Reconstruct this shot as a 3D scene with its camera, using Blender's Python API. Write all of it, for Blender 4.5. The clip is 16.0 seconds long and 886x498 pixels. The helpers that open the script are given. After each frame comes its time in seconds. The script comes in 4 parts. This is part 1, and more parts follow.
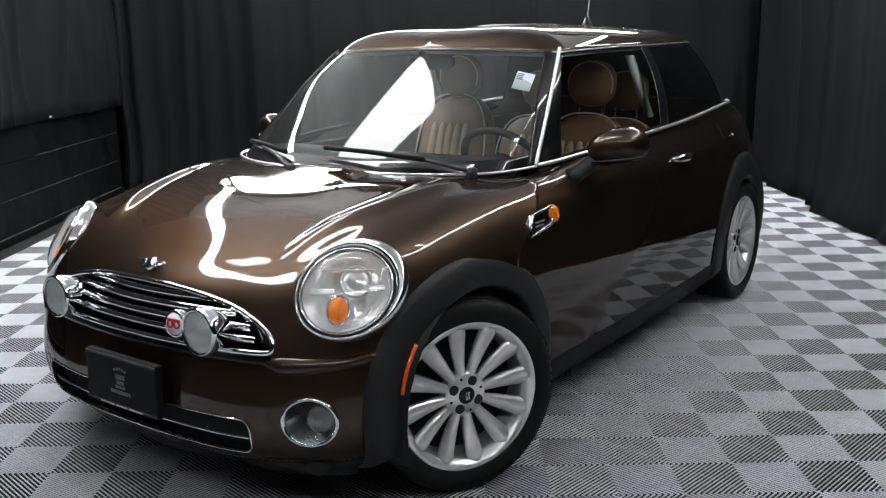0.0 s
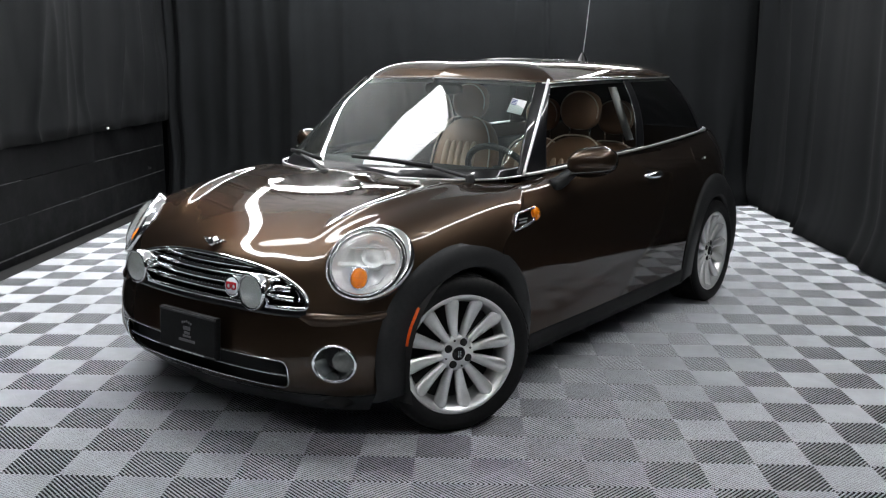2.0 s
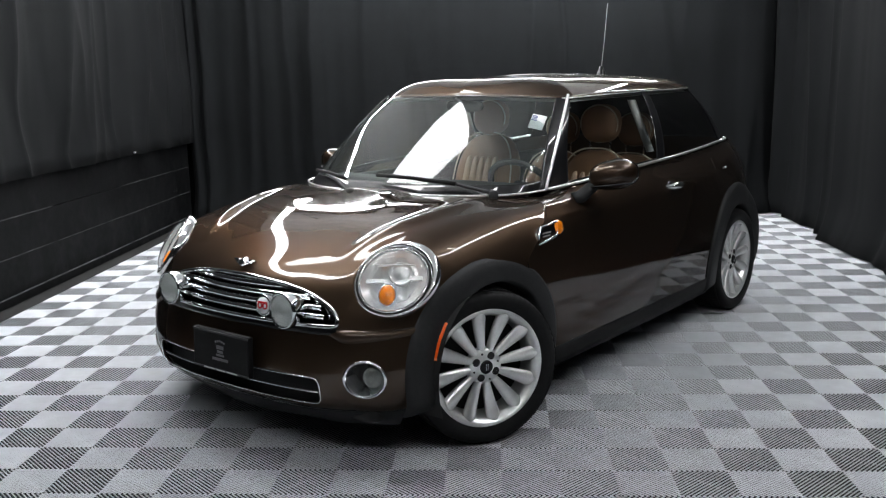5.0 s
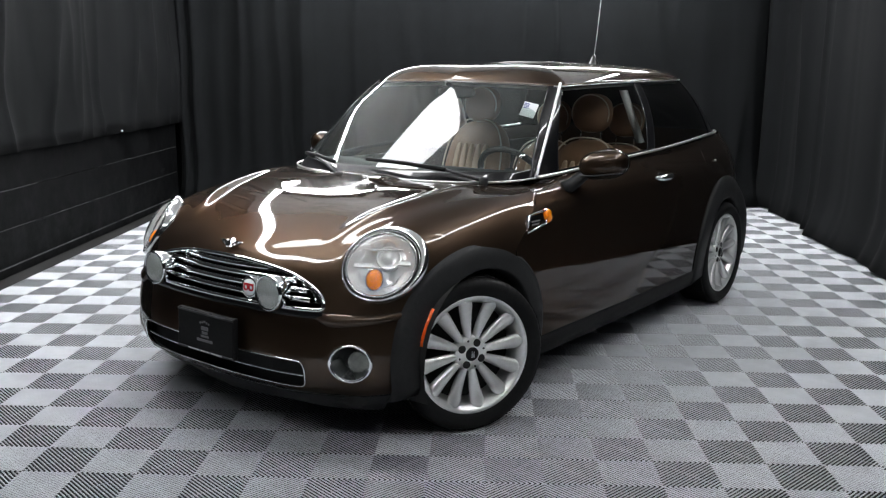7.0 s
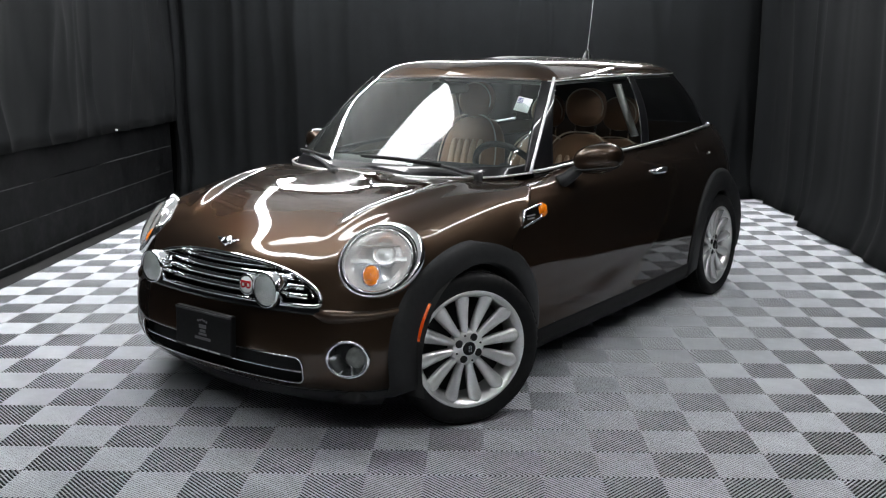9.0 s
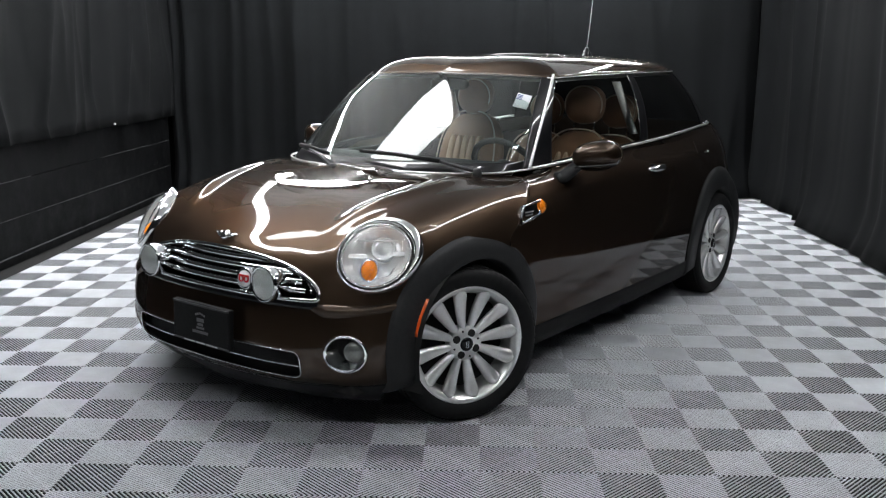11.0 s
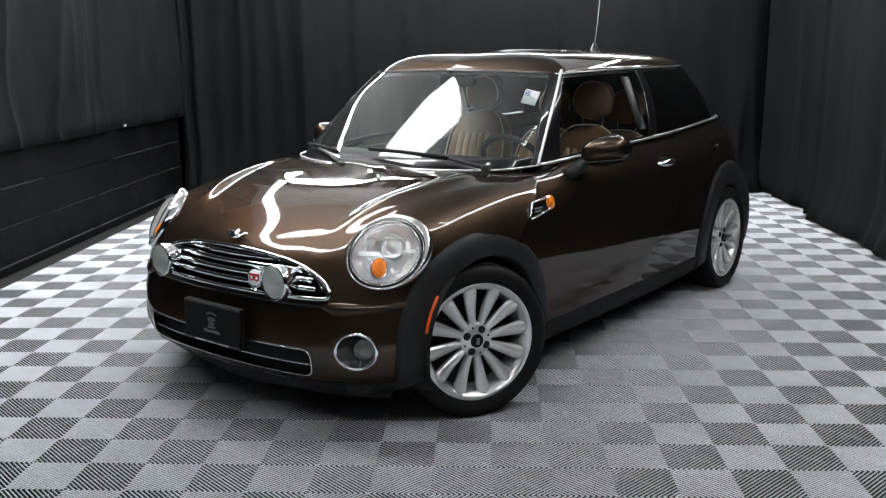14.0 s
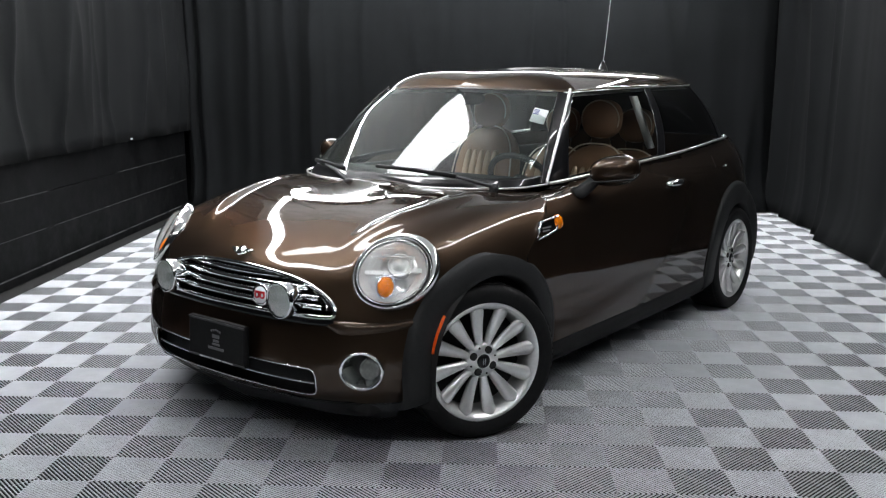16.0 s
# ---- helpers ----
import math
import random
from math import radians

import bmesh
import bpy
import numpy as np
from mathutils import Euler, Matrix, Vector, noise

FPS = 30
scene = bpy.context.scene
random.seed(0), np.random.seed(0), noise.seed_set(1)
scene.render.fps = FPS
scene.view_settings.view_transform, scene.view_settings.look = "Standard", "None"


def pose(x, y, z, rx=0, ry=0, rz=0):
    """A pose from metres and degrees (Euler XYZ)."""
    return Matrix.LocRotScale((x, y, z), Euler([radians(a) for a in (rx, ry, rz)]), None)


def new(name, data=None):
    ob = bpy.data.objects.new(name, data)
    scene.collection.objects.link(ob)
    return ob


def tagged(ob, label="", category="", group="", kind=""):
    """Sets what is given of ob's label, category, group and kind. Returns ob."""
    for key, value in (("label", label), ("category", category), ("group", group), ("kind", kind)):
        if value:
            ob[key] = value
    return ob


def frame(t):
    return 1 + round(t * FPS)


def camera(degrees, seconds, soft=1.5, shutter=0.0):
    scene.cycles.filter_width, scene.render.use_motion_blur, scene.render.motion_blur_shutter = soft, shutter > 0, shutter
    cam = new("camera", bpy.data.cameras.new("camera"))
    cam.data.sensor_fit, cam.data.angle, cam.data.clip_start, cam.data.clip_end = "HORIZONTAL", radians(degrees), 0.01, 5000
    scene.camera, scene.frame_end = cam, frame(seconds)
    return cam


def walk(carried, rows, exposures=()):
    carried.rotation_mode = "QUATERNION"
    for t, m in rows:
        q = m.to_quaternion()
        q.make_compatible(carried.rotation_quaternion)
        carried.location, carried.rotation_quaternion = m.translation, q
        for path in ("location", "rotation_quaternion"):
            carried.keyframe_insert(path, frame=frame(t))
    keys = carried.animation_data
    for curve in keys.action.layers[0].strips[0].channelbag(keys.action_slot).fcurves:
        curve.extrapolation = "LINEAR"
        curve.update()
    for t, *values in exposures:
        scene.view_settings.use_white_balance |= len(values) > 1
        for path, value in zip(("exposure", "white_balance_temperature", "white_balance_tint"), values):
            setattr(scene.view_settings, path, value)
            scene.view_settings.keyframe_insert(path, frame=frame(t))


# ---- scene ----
# The world lies square to the studio: x across it, y towards its back curtain. The car stands turned in it by TURN.
TURN = -35.172
cam = camera(52.06, 16.0, soft=1.2)
ROWS = [
    (0.0, 0.576, -3.034, 1.343, 0.41, -13.00, -1.05),
    (0.5, 0.554, -3.262, 1.352, -0.28, -13.39, 0.16),
    (1.0, 0.620, -3.432, 1.363, 2.29, -12.80, 0.52),
    (1.5, 0.700, -3.581, 1.356, 3.01, -12.84, -1.15),
    (2.0, 0.665, -3.751, 1.366, 1.86, -11.45, 0.40),
    (2.5, 0.626, -3.831, 1.378, 1.51, -12.14, 0.50),
    (3.0, 0.696, -3.812, 1.377, 4.08, -10.84, -2.27),
    (3.5, 0.731, -3.789, 1.373, 3.38, -10.54, -1.86),
    (4.0, 0.682, -3.809, 1.388, 3.33, -10.49, -2.22),
    (6.5, 0.647, -3.809, 1.376, 3.05, -11.05, 0.74),
    (7.0, 0.648, -3.797, 1.377, 2.43, -11.37, 0.31),
    (7.5, 0.646, -3.788, 1.379, 1.84, -10.58, 0.33),
    (8.0, 0.640, -3.794, 1.374, 1.92, -10.89, 0.09),
    (8.5, 0.649, -3.810, 1.379, 2.19, -11.50, -0.36),
    (11.0, 0.645, -3.815, 1.371, 2.00, -11.79, 0.17),
    (11.5, 0.646, -3.808, 1.374, 2.35, -11.76, -0.41),
    (12.0, 0.644, -3.812, 1.375, 3.39, -12.91, -0.87),
    (12.5, 0.644, -3.813, 1.377, 2.86, -12.68, -0.13),
    (13.0, 0.646, -3.820, 1.376, 2.73, -12.27, -0.14),
    (13.5, 0.649, -3.819, 1.373, 2.71, -11.79, -0.43),
    (14.0, 0.650, -3.819, 1.369, 2.69, -11.93, -0.59),
    (14.5, 0.651, -3.813, 1.371, 2.66, -11.94, -0.63),
    (15.0, 0.646, -3.799, 1.374, 2.75, -11.61, -0.01),
    (15.5, 0.638, -3.789, 1.375, 2.67, -11.20, -0.04),
    (16.0, 0.635, -3.789, 1.378, 2.92, -10.98, -0.01),
]
walk(cam, [(t, pose(x, y, z, 0, 0, yaw) @ pose(0, 0, 0, 90 + pitch, 0, 0) @ pose(0, 0, 0, 0, 0, roll)) for t, x, y, z, yaw, pitch, roll in ROWS],
     exposures=[(0.0, 0.86), (0.5, 0.86), (1.5, 0.96), (16.0, 0.96)])

# ---- light ----
world = bpy.data.worlds.new("world")
scene.world = world
world.use_nodes = True
world.node_tree.nodes["Background"].inputs[0].default_value = (0.5, 0.55, 0.6, 1)
world.node_tree.nodes["Background"].inputs[1].default_value = 0.0

# ---- materials ----
def material(name, color, rough=0.5, metal=0.0, coat=0.0, coat_rough=0.03, vary=0.0, scale=20.0, bump=0.0, bump_scale=200.0,
             rough_vary=0.0, sheen=0.0, spec=0.5):
    m = bpy.data.materials.new(name)
    m.use_nodes = True
    nt = m.node_tree
    p = nt.nodes["Principled BSDF"]
    p.inputs["Base Color"].default_value = (*color, 1)
    p.inputs["Roughness"].default_value = rough
    p.inputs["Metallic"].default_value = metal
    p.inputs["Coat Weight"].default_value = coat
    p.inputs["Coat Roughness"].default_value = coat_rough
    p.inputs["Specular IOR Level"].default_value = spec
    if sheen:
        p.inputs["Sheen Weight"].default_value = sheen
        p.inputs["Sheen Roughness"].default_value = 0.4
    tc = nt.nodes.new("ShaderNodeTexCoord")
    if vary or rough_vary:
        n = nt.nodes.new("ShaderNodeTexNoise")
        n.inputs["Scale"].default_value = scale
        n.inputs["Detail"].default_value = 6
        n.inputs["Roughness"].default_value = 0.65
        nt.links.new(tc.outputs["Object"], n.inputs["Vector"])
        if vary:
            ramp = nt.nodes.new("ShaderNodeMapRange")
            ramp.inputs[1].default_value, ramp.inputs[2].default_value = 0.3, 0.7
            ramp.inputs[3].default_value, ramp.inputs[4].default_value = 1 - vary, 1 + vary
            nt.links.new(n.outputs["Fac"], ramp.inputs[0])
            mix = nt.nodes.new("ShaderNodeVectorMath")
            mix.operation = "SCALE"
            mix.inputs[0].default_value = color
            nt.links.new(ramp.outputs[0], mix.inputs["Scale"])
            nt.links.new(mix.outputs[0], p.inputs["Base Color"])
        if rough_vary:
            rr = nt.nodes.new("ShaderNodeMapRange")
            rr.inputs[1].default_value, rr.inputs[2].default_value = 0.3, 0.7
            rr.inputs[3].default_value, rr.inputs[4].default_value = max(0.0, rough - rough_vary), min(1.0, rough + rough_vary)
            nt.links.new(n.outputs["Fac"], rr.inputs[0])
            nt.links.new(rr.outputs[0], p.inputs["Roughness"])
    if bump:
        b = nt.nodes.new("ShaderNodeTexNoise")
        b.inputs["Scale"].default_value = bump_scale
        b.inputs["Detail"].default_value = 4
        nt.links.new(tc.outputs["Object"], b.inputs["Vector"])
        bn = nt.nodes.new("ShaderNodeBump")
        bn.inputs["Strength"].default_value = bump
        bn.inputs["Distance"].default_value = 0.002
        nt.links.new(b.outputs["Fac"], bn.inputs["Height"])
        nt.links.new(bn.outputs[0], p.inputs["Normal"])
    return m


def glass(name, tint, alpha_mix, rough=0.0, haze=0.0):
    """A thin pane: clear transmission tinted, with a mirror gloss by Fresnel; haze mixes in pale diffuse."""
    m = bpy.data.materials.new(name)
    m.use_nodes = True
    nt = m.node_tree
    nt.nodes.remove(nt.nodes["Principled BSDF"])
    out = nt.nodes["Material Output"]
    tr = nt.nodes.new("ShaderNodeBsdfTransparent")
    tr.inputs[0].default_value = (*tint, 1)
    gl = nt.nodes.new("ShaderNodeBsdfGlossy")
    gl.inputs["Roughness"].default_value = rough
    fr = nt.nodes.new("ShaderNodeFresnel")
    fr.inputs["IOR"].default_value = alpha_mix
    mx = nt.nodes.new("ShaderNodeMixShader")
    nt.links.new(fr.outputs[0], mx.inputs[0])
    nt.links.new(tr.outputs[0], mx.inputs[1])
    nt.links.new(gl.outputs[0], mx.inputs[2])
    if haze:
        milk = nt.nodes.new("ShaderNodeBsdfDiffuse")
        milk.inputs[0].default_value = (0.72, 0.79, 0.77, 1)
        both = nt.nodes.new("ShaderNodeMixShader")
        both.inputs[0].default_value = haze
        nt.links.new(tr.outputs[0], both.inputs[1])
        nt.links.new(milk.outputs[0], both.inputs[2])
        nt.links.new(both.outputs[0], mx.inputs[1])
    nt.links.new(mx.outputs[0], out.inputs[0])
    return m


def glowing(name, color, strength):
    m = bpy.data.materials.new(name)
    m.use_nodes = True
    nt = m.node_tree
    nt.nodes.remove(nt.nodes["Principled BSDF"])
    e = nt.nodes.new("ShaderNodeEmission")
    e.inputs[0].default_value = (*color, 1)
    e.inputs[1].default_value = strength
    nt.links.new(e.outputs[0], nt.nodes["Material Output"].inputs[0])
    return m


PAINT = material("brown_metallic_paint", (0.060, 0.0394, 0.0264), 0.37, 0.92, 1.0, 0.034, vary=0.05, scale=900)
PAINT.node_tree.nodes["Principled BSDF"].inputs["Specular Tint"].default_value = (0.20, 0.18, 0.16, 1)
PAINT.node_tree.nodes["Principled BSDF"].inputs["Coat IOR"].default_value = 1.41
BLACKGLOSS = material("black_gloss", (0.005, 0.005, 0.006), 0.3, coat=0.85, spec=0.1)
# bright strip colour that paints a reflected line on one pillar
GLINT = material("pillar_glint", (0.82, 0.82, 0.81), 0.45, 0.6, vary=0.05, scale=40)
CLADDING = material("black_cladding", (0.020, 0.0205, 0.0215), 0.5, vary=0.15, scale=60, bump=0.15, bump_scale=900, spec=0.22)
RUBBER = material("tyre_rubber", (0.011, 0.011, 0.0115), 0.55, vary=0.2, scale=40, bump=0.2, bump_scale=300, spec=0.14)
WIPER = material("satin_black_wiper", (0.035, 0.036, 0.038), 0.4, vary=0.1, scale=60)
# near-black for black parts, and for shade painted into gaps and holes
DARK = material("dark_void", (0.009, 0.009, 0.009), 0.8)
CHROME = material("chrome", (0.82, 0.83, 0.84), 0.06, 1.0, rough_vary=0.03, scale=30)
SILVER = material("silver_alloy", (0.86, 0.86, 0.85), 0.31, 0.82, 0.5, vary=0.05, scale=60)
REFLECTOR = material("lamp_reflector", (0.97, 0.97, 0.97), 0.19, 0.72)
RINGCHROME = material("brushed_chrome", (0.86, 0.86, 0.86), 0.12, 1.0, rough_vary=0.03, scale=30)
FOGLENS = material("fog_lamp_glass", (0.16, 0.17, 0.16), 0.25, 0.2, 1.0, vary=0.2, scale=60)
LENS = glass("lamp_lens", (0.97, 0.98, 0.98), 1.5, 0.0, 0.05)
FROSTED = glass("ribbed_lamp_glass", (0.88, 0.91, 0.90), 1.5, 0.05, 0.22)
# the windscreen's haze paints in a veil of reflected room light
SCREENGLASS = glass("windscreen_glass", (0.80, 0.87, 0.84), 1.52, 0.0, 0.028)
SIDEGLASS = glass("side_glass", (0.90, 0.93, 0.92), 1.45)
DARKGLASS = glass("privacy_glass", (0.52, 0.56, 0.56), 1.5)
AMBER = material("amber_lens", (0.95, 0.23, 0.003), 0.15, coat=1.0, vary=0.35, scale=90)
ORANGE = material("orange_reflector", (0.85, 0.11, 0.012), 0.2, coat=1.0, vary=0.15, scale=200)
LEATHER = material("tan_leather", (0.26, 0.150, 0.088), 0.5, vary=0.12, scale=12, bump=0.25, bump_scale=350)
PALELEATHER = material("pale_tan_leather", (0.50, 0.36, 0.25), 0.5, vary=0.1, scale=12, bump=0.2, bump_scale=350)
PIPING = material("pale_piping", (0.62, 0.55, 0.45), 0.6)
CABIN = material("black_cabin_trim", (0.013, 0.013, 0.014), 0.6, vary=0.2, scale=30, bump=0.1, bump_scale=500)
PALETRIM = material("pale_pillar_trim", (0.68, 0.68, 0.66), 0.6)
PAPER = material("white_paper", (0.85, 0.86, 0.88), 0.7)
INK = material("blue_ink", (0.08, 0.10, 0.30), 0.7)
RED = material("red_enamel", (0.55, 0.02, 0.03), 0.25, coat=1.0)
PLATE = material("black_plate", (0.012, 0.012, 0.0125), 0.5, vary=0.15, scale=80, spec=0.07)
PLATEPRINT = material("grey_print", (0.13, 0.13, 0.135), 0.6)
TILE = material("grey_floor_tile", (0.66, 0.68, 0.713), 0.45, vary=0.10, scale=9, rough_vary=0.1, bump=0.1, bump_scale=700, spec=0.4)
# near-black lower rib flanks: the gaps' shade is put into their colour
RIBFOOT = material("rib_gap_shade", (0.016, 0.016, 0.018), 0.6)
SUBFLOOR = material("dark_subfloor", (0.012, 0.012, 0.012), 0.9)
CURTAIN = material("black_curtain", (0.0048, 0.0055, 0.0062), 0.95, vary=0.2, scale=3, bump=0.2, bump_scale=600, sheen=0.004, spec=0.2)
BOARD = material("black_painted_board", (0.0035, 0.0037, 0.0041), 0.6, vary=0.3, scale=5, rough_vary=0.15, bump=0.15, bump_scale=80, spec=0.12)
SCUFF = material("scuffed_edge", (0.045, 0.046, 0.048), 0.7, vary=0.7, scale=12)
CEILING = material("grey_ceiling", (0.24, 0.24, 0.24), 0.9, vary=0.2, scale=4)
LIGHT = glowing("light_tube", (0.96, 0.98, 1.0), 23.0)
PANEL = glowing("light_panel", (0.96, 0.98, 1.0), 9.0)


# ---- mesh helpers ----
def mesh_object(name, bm, mat, parent=None, label="", smooth=True, category="", kind="", group="", m=None):
    me = bpy.data.meshes.new(name)
    bm.to_mesh(me)
    bm.free()
    for p in me.polygons:
        p.use_smooth = smooth
    for one in (mat if isinstance(mat, (list, tuple)) else [mat]):
        me.materials.append(one)
    ob = new(name, me)
    if parent is not None:
        ob.parent = parent
    if m is not None:
        ob.matrix_basis = m
    return tagged(ob, label, category, group, kind)


def part(name, bm, mat, parent, label="", smooth=True, m=None):
    return mesh_object(name, bm, mat, parent, label, smooth, m=m)


def box(bm, a, b, bevel=0.0, m=None):
    """A box from corner a to corner b, its edges bevelled."""
    a, b = Vector(a), Vector(b)
    made = bmesh.ops.create_cube(bm, size=1.0, matrix=Matrix.Translation((a + b) / 2) @ Matrix.Diagonal((*(b - a), 1)))
    verts = made["verts"]
    if bevel:
        edges = list({e for v in verts for e in v.link_edges})
        got = bmesh.ops.bevel(bm, geom=edges, offset=bevel, segments=2, affect="EDGES", profile=0.5)
        verts = list({v for f in got["faces"] for v in f.verts} | {v for v in verts if v.is_valid})
    if m is not None:
        bmesh.ops.transform(bm, matrix=m, verts=verts)
    return bm


def grid_mesh(bm, rows, close_u=False, flip=False):
    """Quads over rows of points."""
    vs = [[bm.verts.new(p) for p in row] for row in rows]
    n = len(vs[0])
    for i in range(len(vs) - 1):
        for j in range(n if close_u else n - 1):
            quad = [vs[i][j], vs[i][(j + 1) % n], vs[i + 1][(j + 1) % n], vs[i + 1][j]]
            bm.faces.new(quad[::-1] if flip else quad)
    return vs


def lathe(bm, profile, steps=48, m=None, squash=1.0):
    """Turns (radius, height) pairs round z."""
    rows = []
    for r, h in profile:
        rows.append([Vector((r * math.cos(2 * math.pi * k / steps), squash * r * math.sin(2 * math.pi * k / steps), h)) for k in range(steps)])
    if m is not None:
        rows = [[m @ p for p in row] for row in rows]
    grid_mesh(bm, rows, close_u=True)
    return bm


def tube(bm, points, radius, sides=8, flat=1.0, closed=False):
    """A round bar along points; flat squeezes it across its up."""
    pts = [Vector(p) for p in points]
    n = len(pts)
    rows = []
    for i, p in enumerate(pts):
        d = (pts[(i + 1) % n] - pts[i - 1]) if closed else (pts[min(i + 1, n - 1)] - pts[max(i - 1, 0)])
        d.normalize()
        side = d.cross(Vector((0, 0, 1)))
        if side.length < 1e-3:
            side = d.cross(Vector((0, 1, 0)))
        side.normalize()
        up = side.cross(d)
        r = radius(i / max(1, n - 1)) if callable(radius) else radius
        rows.append([p + r * (math.cos(a) * side + flat * math.sin(a) * up) for a in (2 * math.pi * k / sides for k in range(sides))])
    if closed:
        rows.append(rows[0])
    grid_mesh(bm, rows, close_u=True)
    if not closed:
        for row in (rows[0], rows[-1]):
            bm.faces.new([bm.verts.new(q) for q in row])
    bmesh.ops.remove_doubles(bm, verts=bm.verts, dist=1e-5)
    bmesh.ops.recalc_face_normals(bm, faces=bm.faces)
    return bm


def spline(keys, t):
    """Catmull-Rom through keys of (t, values...)."""
    ts = [k[0] for k in keys]
    if t <= ts[0]:
        return np.array(keys[0][1:], float)
    if t >= ts[-1]:
        return np.array(keys[-1][1:], float)
    i = max(j for j in range(len(ts) - 1) if ts[j] <= t)
    p1, p2 = np.array(keys[i][1:], float), np.array(keys[i + 1][1:], float)
    h = ts[i + 1] - ts[i]
    m1 = (p2 - np.array(keys[i - 1][1:], float)) / (ts[i + 1] - ts[i - 1]) if i > 0 else (p2 - p1) / h
    m2 = (np.array(keys[i + 2][1:], float) - p1) / (ts[i + 2] - ts[i]) if i + 2 < len(ts) else (p2 - p1) / h
    u = (t - ts[i]) / h
    return (2 * u**3 - 3 * u**2 + 1) * p1 + (u**3 - 2 * u**2 + u) * h * m1 + (3 * u**2 - 2 * u**3) * p2 + (u**3 - u**2) * h * m2


def empty(name, m=None):
    ob = new(name)
    ob.empty_display_size = 0.2
    if m is not None:
        ob.matrix_basis = m
    return ob


# ---- studio ----
LEFT, RIGHT, BACK, FRONT, TOP = -2.50, 3.45, 5.55, -5.2, 3.6


def curtain(name, a, b, z0, z1, pleats, depth, label, seed, puddle=0.0, wrinkle=0.0, gather=0.0):
    """A hanging cloth from a to b in plan, in uneven folds, its inside to the room."""
    rnd = random.Random(seed)
    a, b = Vector((*a, 0)), Vector((*b, 0))
    way = (b - a).normalized()
    out = Vector((-way.y, way.x, 0))
    length = (b - a).length
    waves = [(1.0, rnd.uniform(0, 6.3), 1.0), (2.3, rnd.uniform(0, 6.3), 0.7), (5.1, rnd.uniform(0, 6.3), 0.32), (11.0, rnd.uniform(0, 6.3), 0.03)]
    rows = []
    cols, levels = int(length * 60), 26
    for j in range(levels + 1):
        h = j / levels
        row = []
        for i in range(cols + 1):
            s = length * i / cols
            drift = 0.12 * noise.noise(Vector((s * 0.8, seed, h * 1.2)))
            f = sum(w * noise.noise(Vector(((s + drift) * k * pleats, 9.1 * seed + p, 0.25 * h))) for k, p, w in waves)
            grow = (0.55 + 0.45 * (1 - h)) * depth
            foot = puddle * max(0.0, 1 - h / 0.12) ** 2 * (1 + 0.6 * noise.noise(Vector((s * 1.3, seed, 0))))
            # narrow creases between the broad folds, and a gathered edge at the far end
            crease = 1 - abs(noise.noise(Vector(((s + drift) * 2.3 * pleats, 3.7 * seed, 0.5 * h))))
            foot += 0.050 * (1.0 if depth > 0.08 else 0.12) * crease**7
            foot += gather * (math.exp(-((length - s - 0.07) / 0.035) ** 2) + 0.8 * math.exp(-((length - s - 0.20) / 0.04) ** 2))
            if wrinkle:
                # a taut hem, with slanting creases running up from it
                grow *= 0.25 + 0.75 * min(1.0, h / 0.3)
                low = math.exp(-((h - 0.10) / 0.16) ** 2)
                foot += wrinkle * low * min(1.0, h / 0.03) * (noise.noise(Vector(((s + 0.35 * h * (z1 - z0)) * 1.9, seed, h * 1.5))) + 0.4 * noise.noise(Vector(((s - 0.5 * h) * 4.7, seed, h * 3))))
            lift = 0.02 * noise.noise(Vector((s * 3, seed, h * 5)))
            row.append(a + way * (s + lift) + out * (grow * f + foot) + Vector((0, 0, z0 + (z1 - z0) * h)))
        rows.append(row)
    bm = bmesh.new()
    grid_mesh(bm, rows)
    ob = mesh_object(name, bm, CURTAIN, None, label, True, "curtain", group="black studio curtains")
    solid = ob.modifiers.new("cloth", "SOLIDIFY")
    solid.thickness = 0.006
    return ob


bm = bmesh.new()
box(bm, (LEFT - 1.0, FRONT - 1, -0.12), (RIGHT + 1.0, BACK + 1.0, -0.016))
floor = mesh_object("floor", bm, SUBFLOOR, None, "dark slab under the snap-together floor tiles", False, "floor", "structure")
bm = bmesh.new()
box(bm, (LEFT - 1.0, FRONT - 1, TOP), (RIGHT + 1.0, BACK + 1.0, TOP + 0.1))
mesh_object("ceiling", bm, CEILING, None, "dim grey studio ceiling", False, "ceiling", "structure")
for name, a, b in (("wall_west", (LEFT - 0.35, FRONT - 0.3, -0.1), (LEFT - 0.2, BACK + 0.5, TOP)),
                   ("wall_north", (LEFT - 0.2, BACK + 0.3, -0.1), (RIGHT + 0.3, BACK + 0.45, TOP)),
                   ("wall_east", (RIGHT + 0.3, FRONT - 0.3, -0.1), (RIGHT + 0.45, BACK + 0.45, TOP)),
                   ("wall_south", (LEFT - 0.2, FRONT - 0.3, -0.1), (RIGHT + 0.3, FRONT - 0.15, TOP))):
    bm = bmesh.new()
    box(bm, a, b)
    mesh_object(name, bm, BOARD, None, "black studio wall behind the curtains", False, "wall", kind="structure")
curtain("curtain", (LEFT + 0.02, BACK), (LEFT + 0.02, FRONT), 0.80, TOP, 0.9, 0.10, "black cloth curtain hanging over the board wall", 3, wrinkle=0.09)
curtain("curtain", (RIGHT, BACK), (LEFT, BACK), 0.01, TOP, 1.1, 0.12, "black floor-length studio curtain in soft folds", 5, 0.14, gather=0.09)
curtain("curtain", (RIGHT + 0.08, 3.45), (RIGHT + 0.08, BACK), 0.01, TOP, 1.1, 0.09, "black floor-length studio curtain hung in the corner", 8, 0.05)
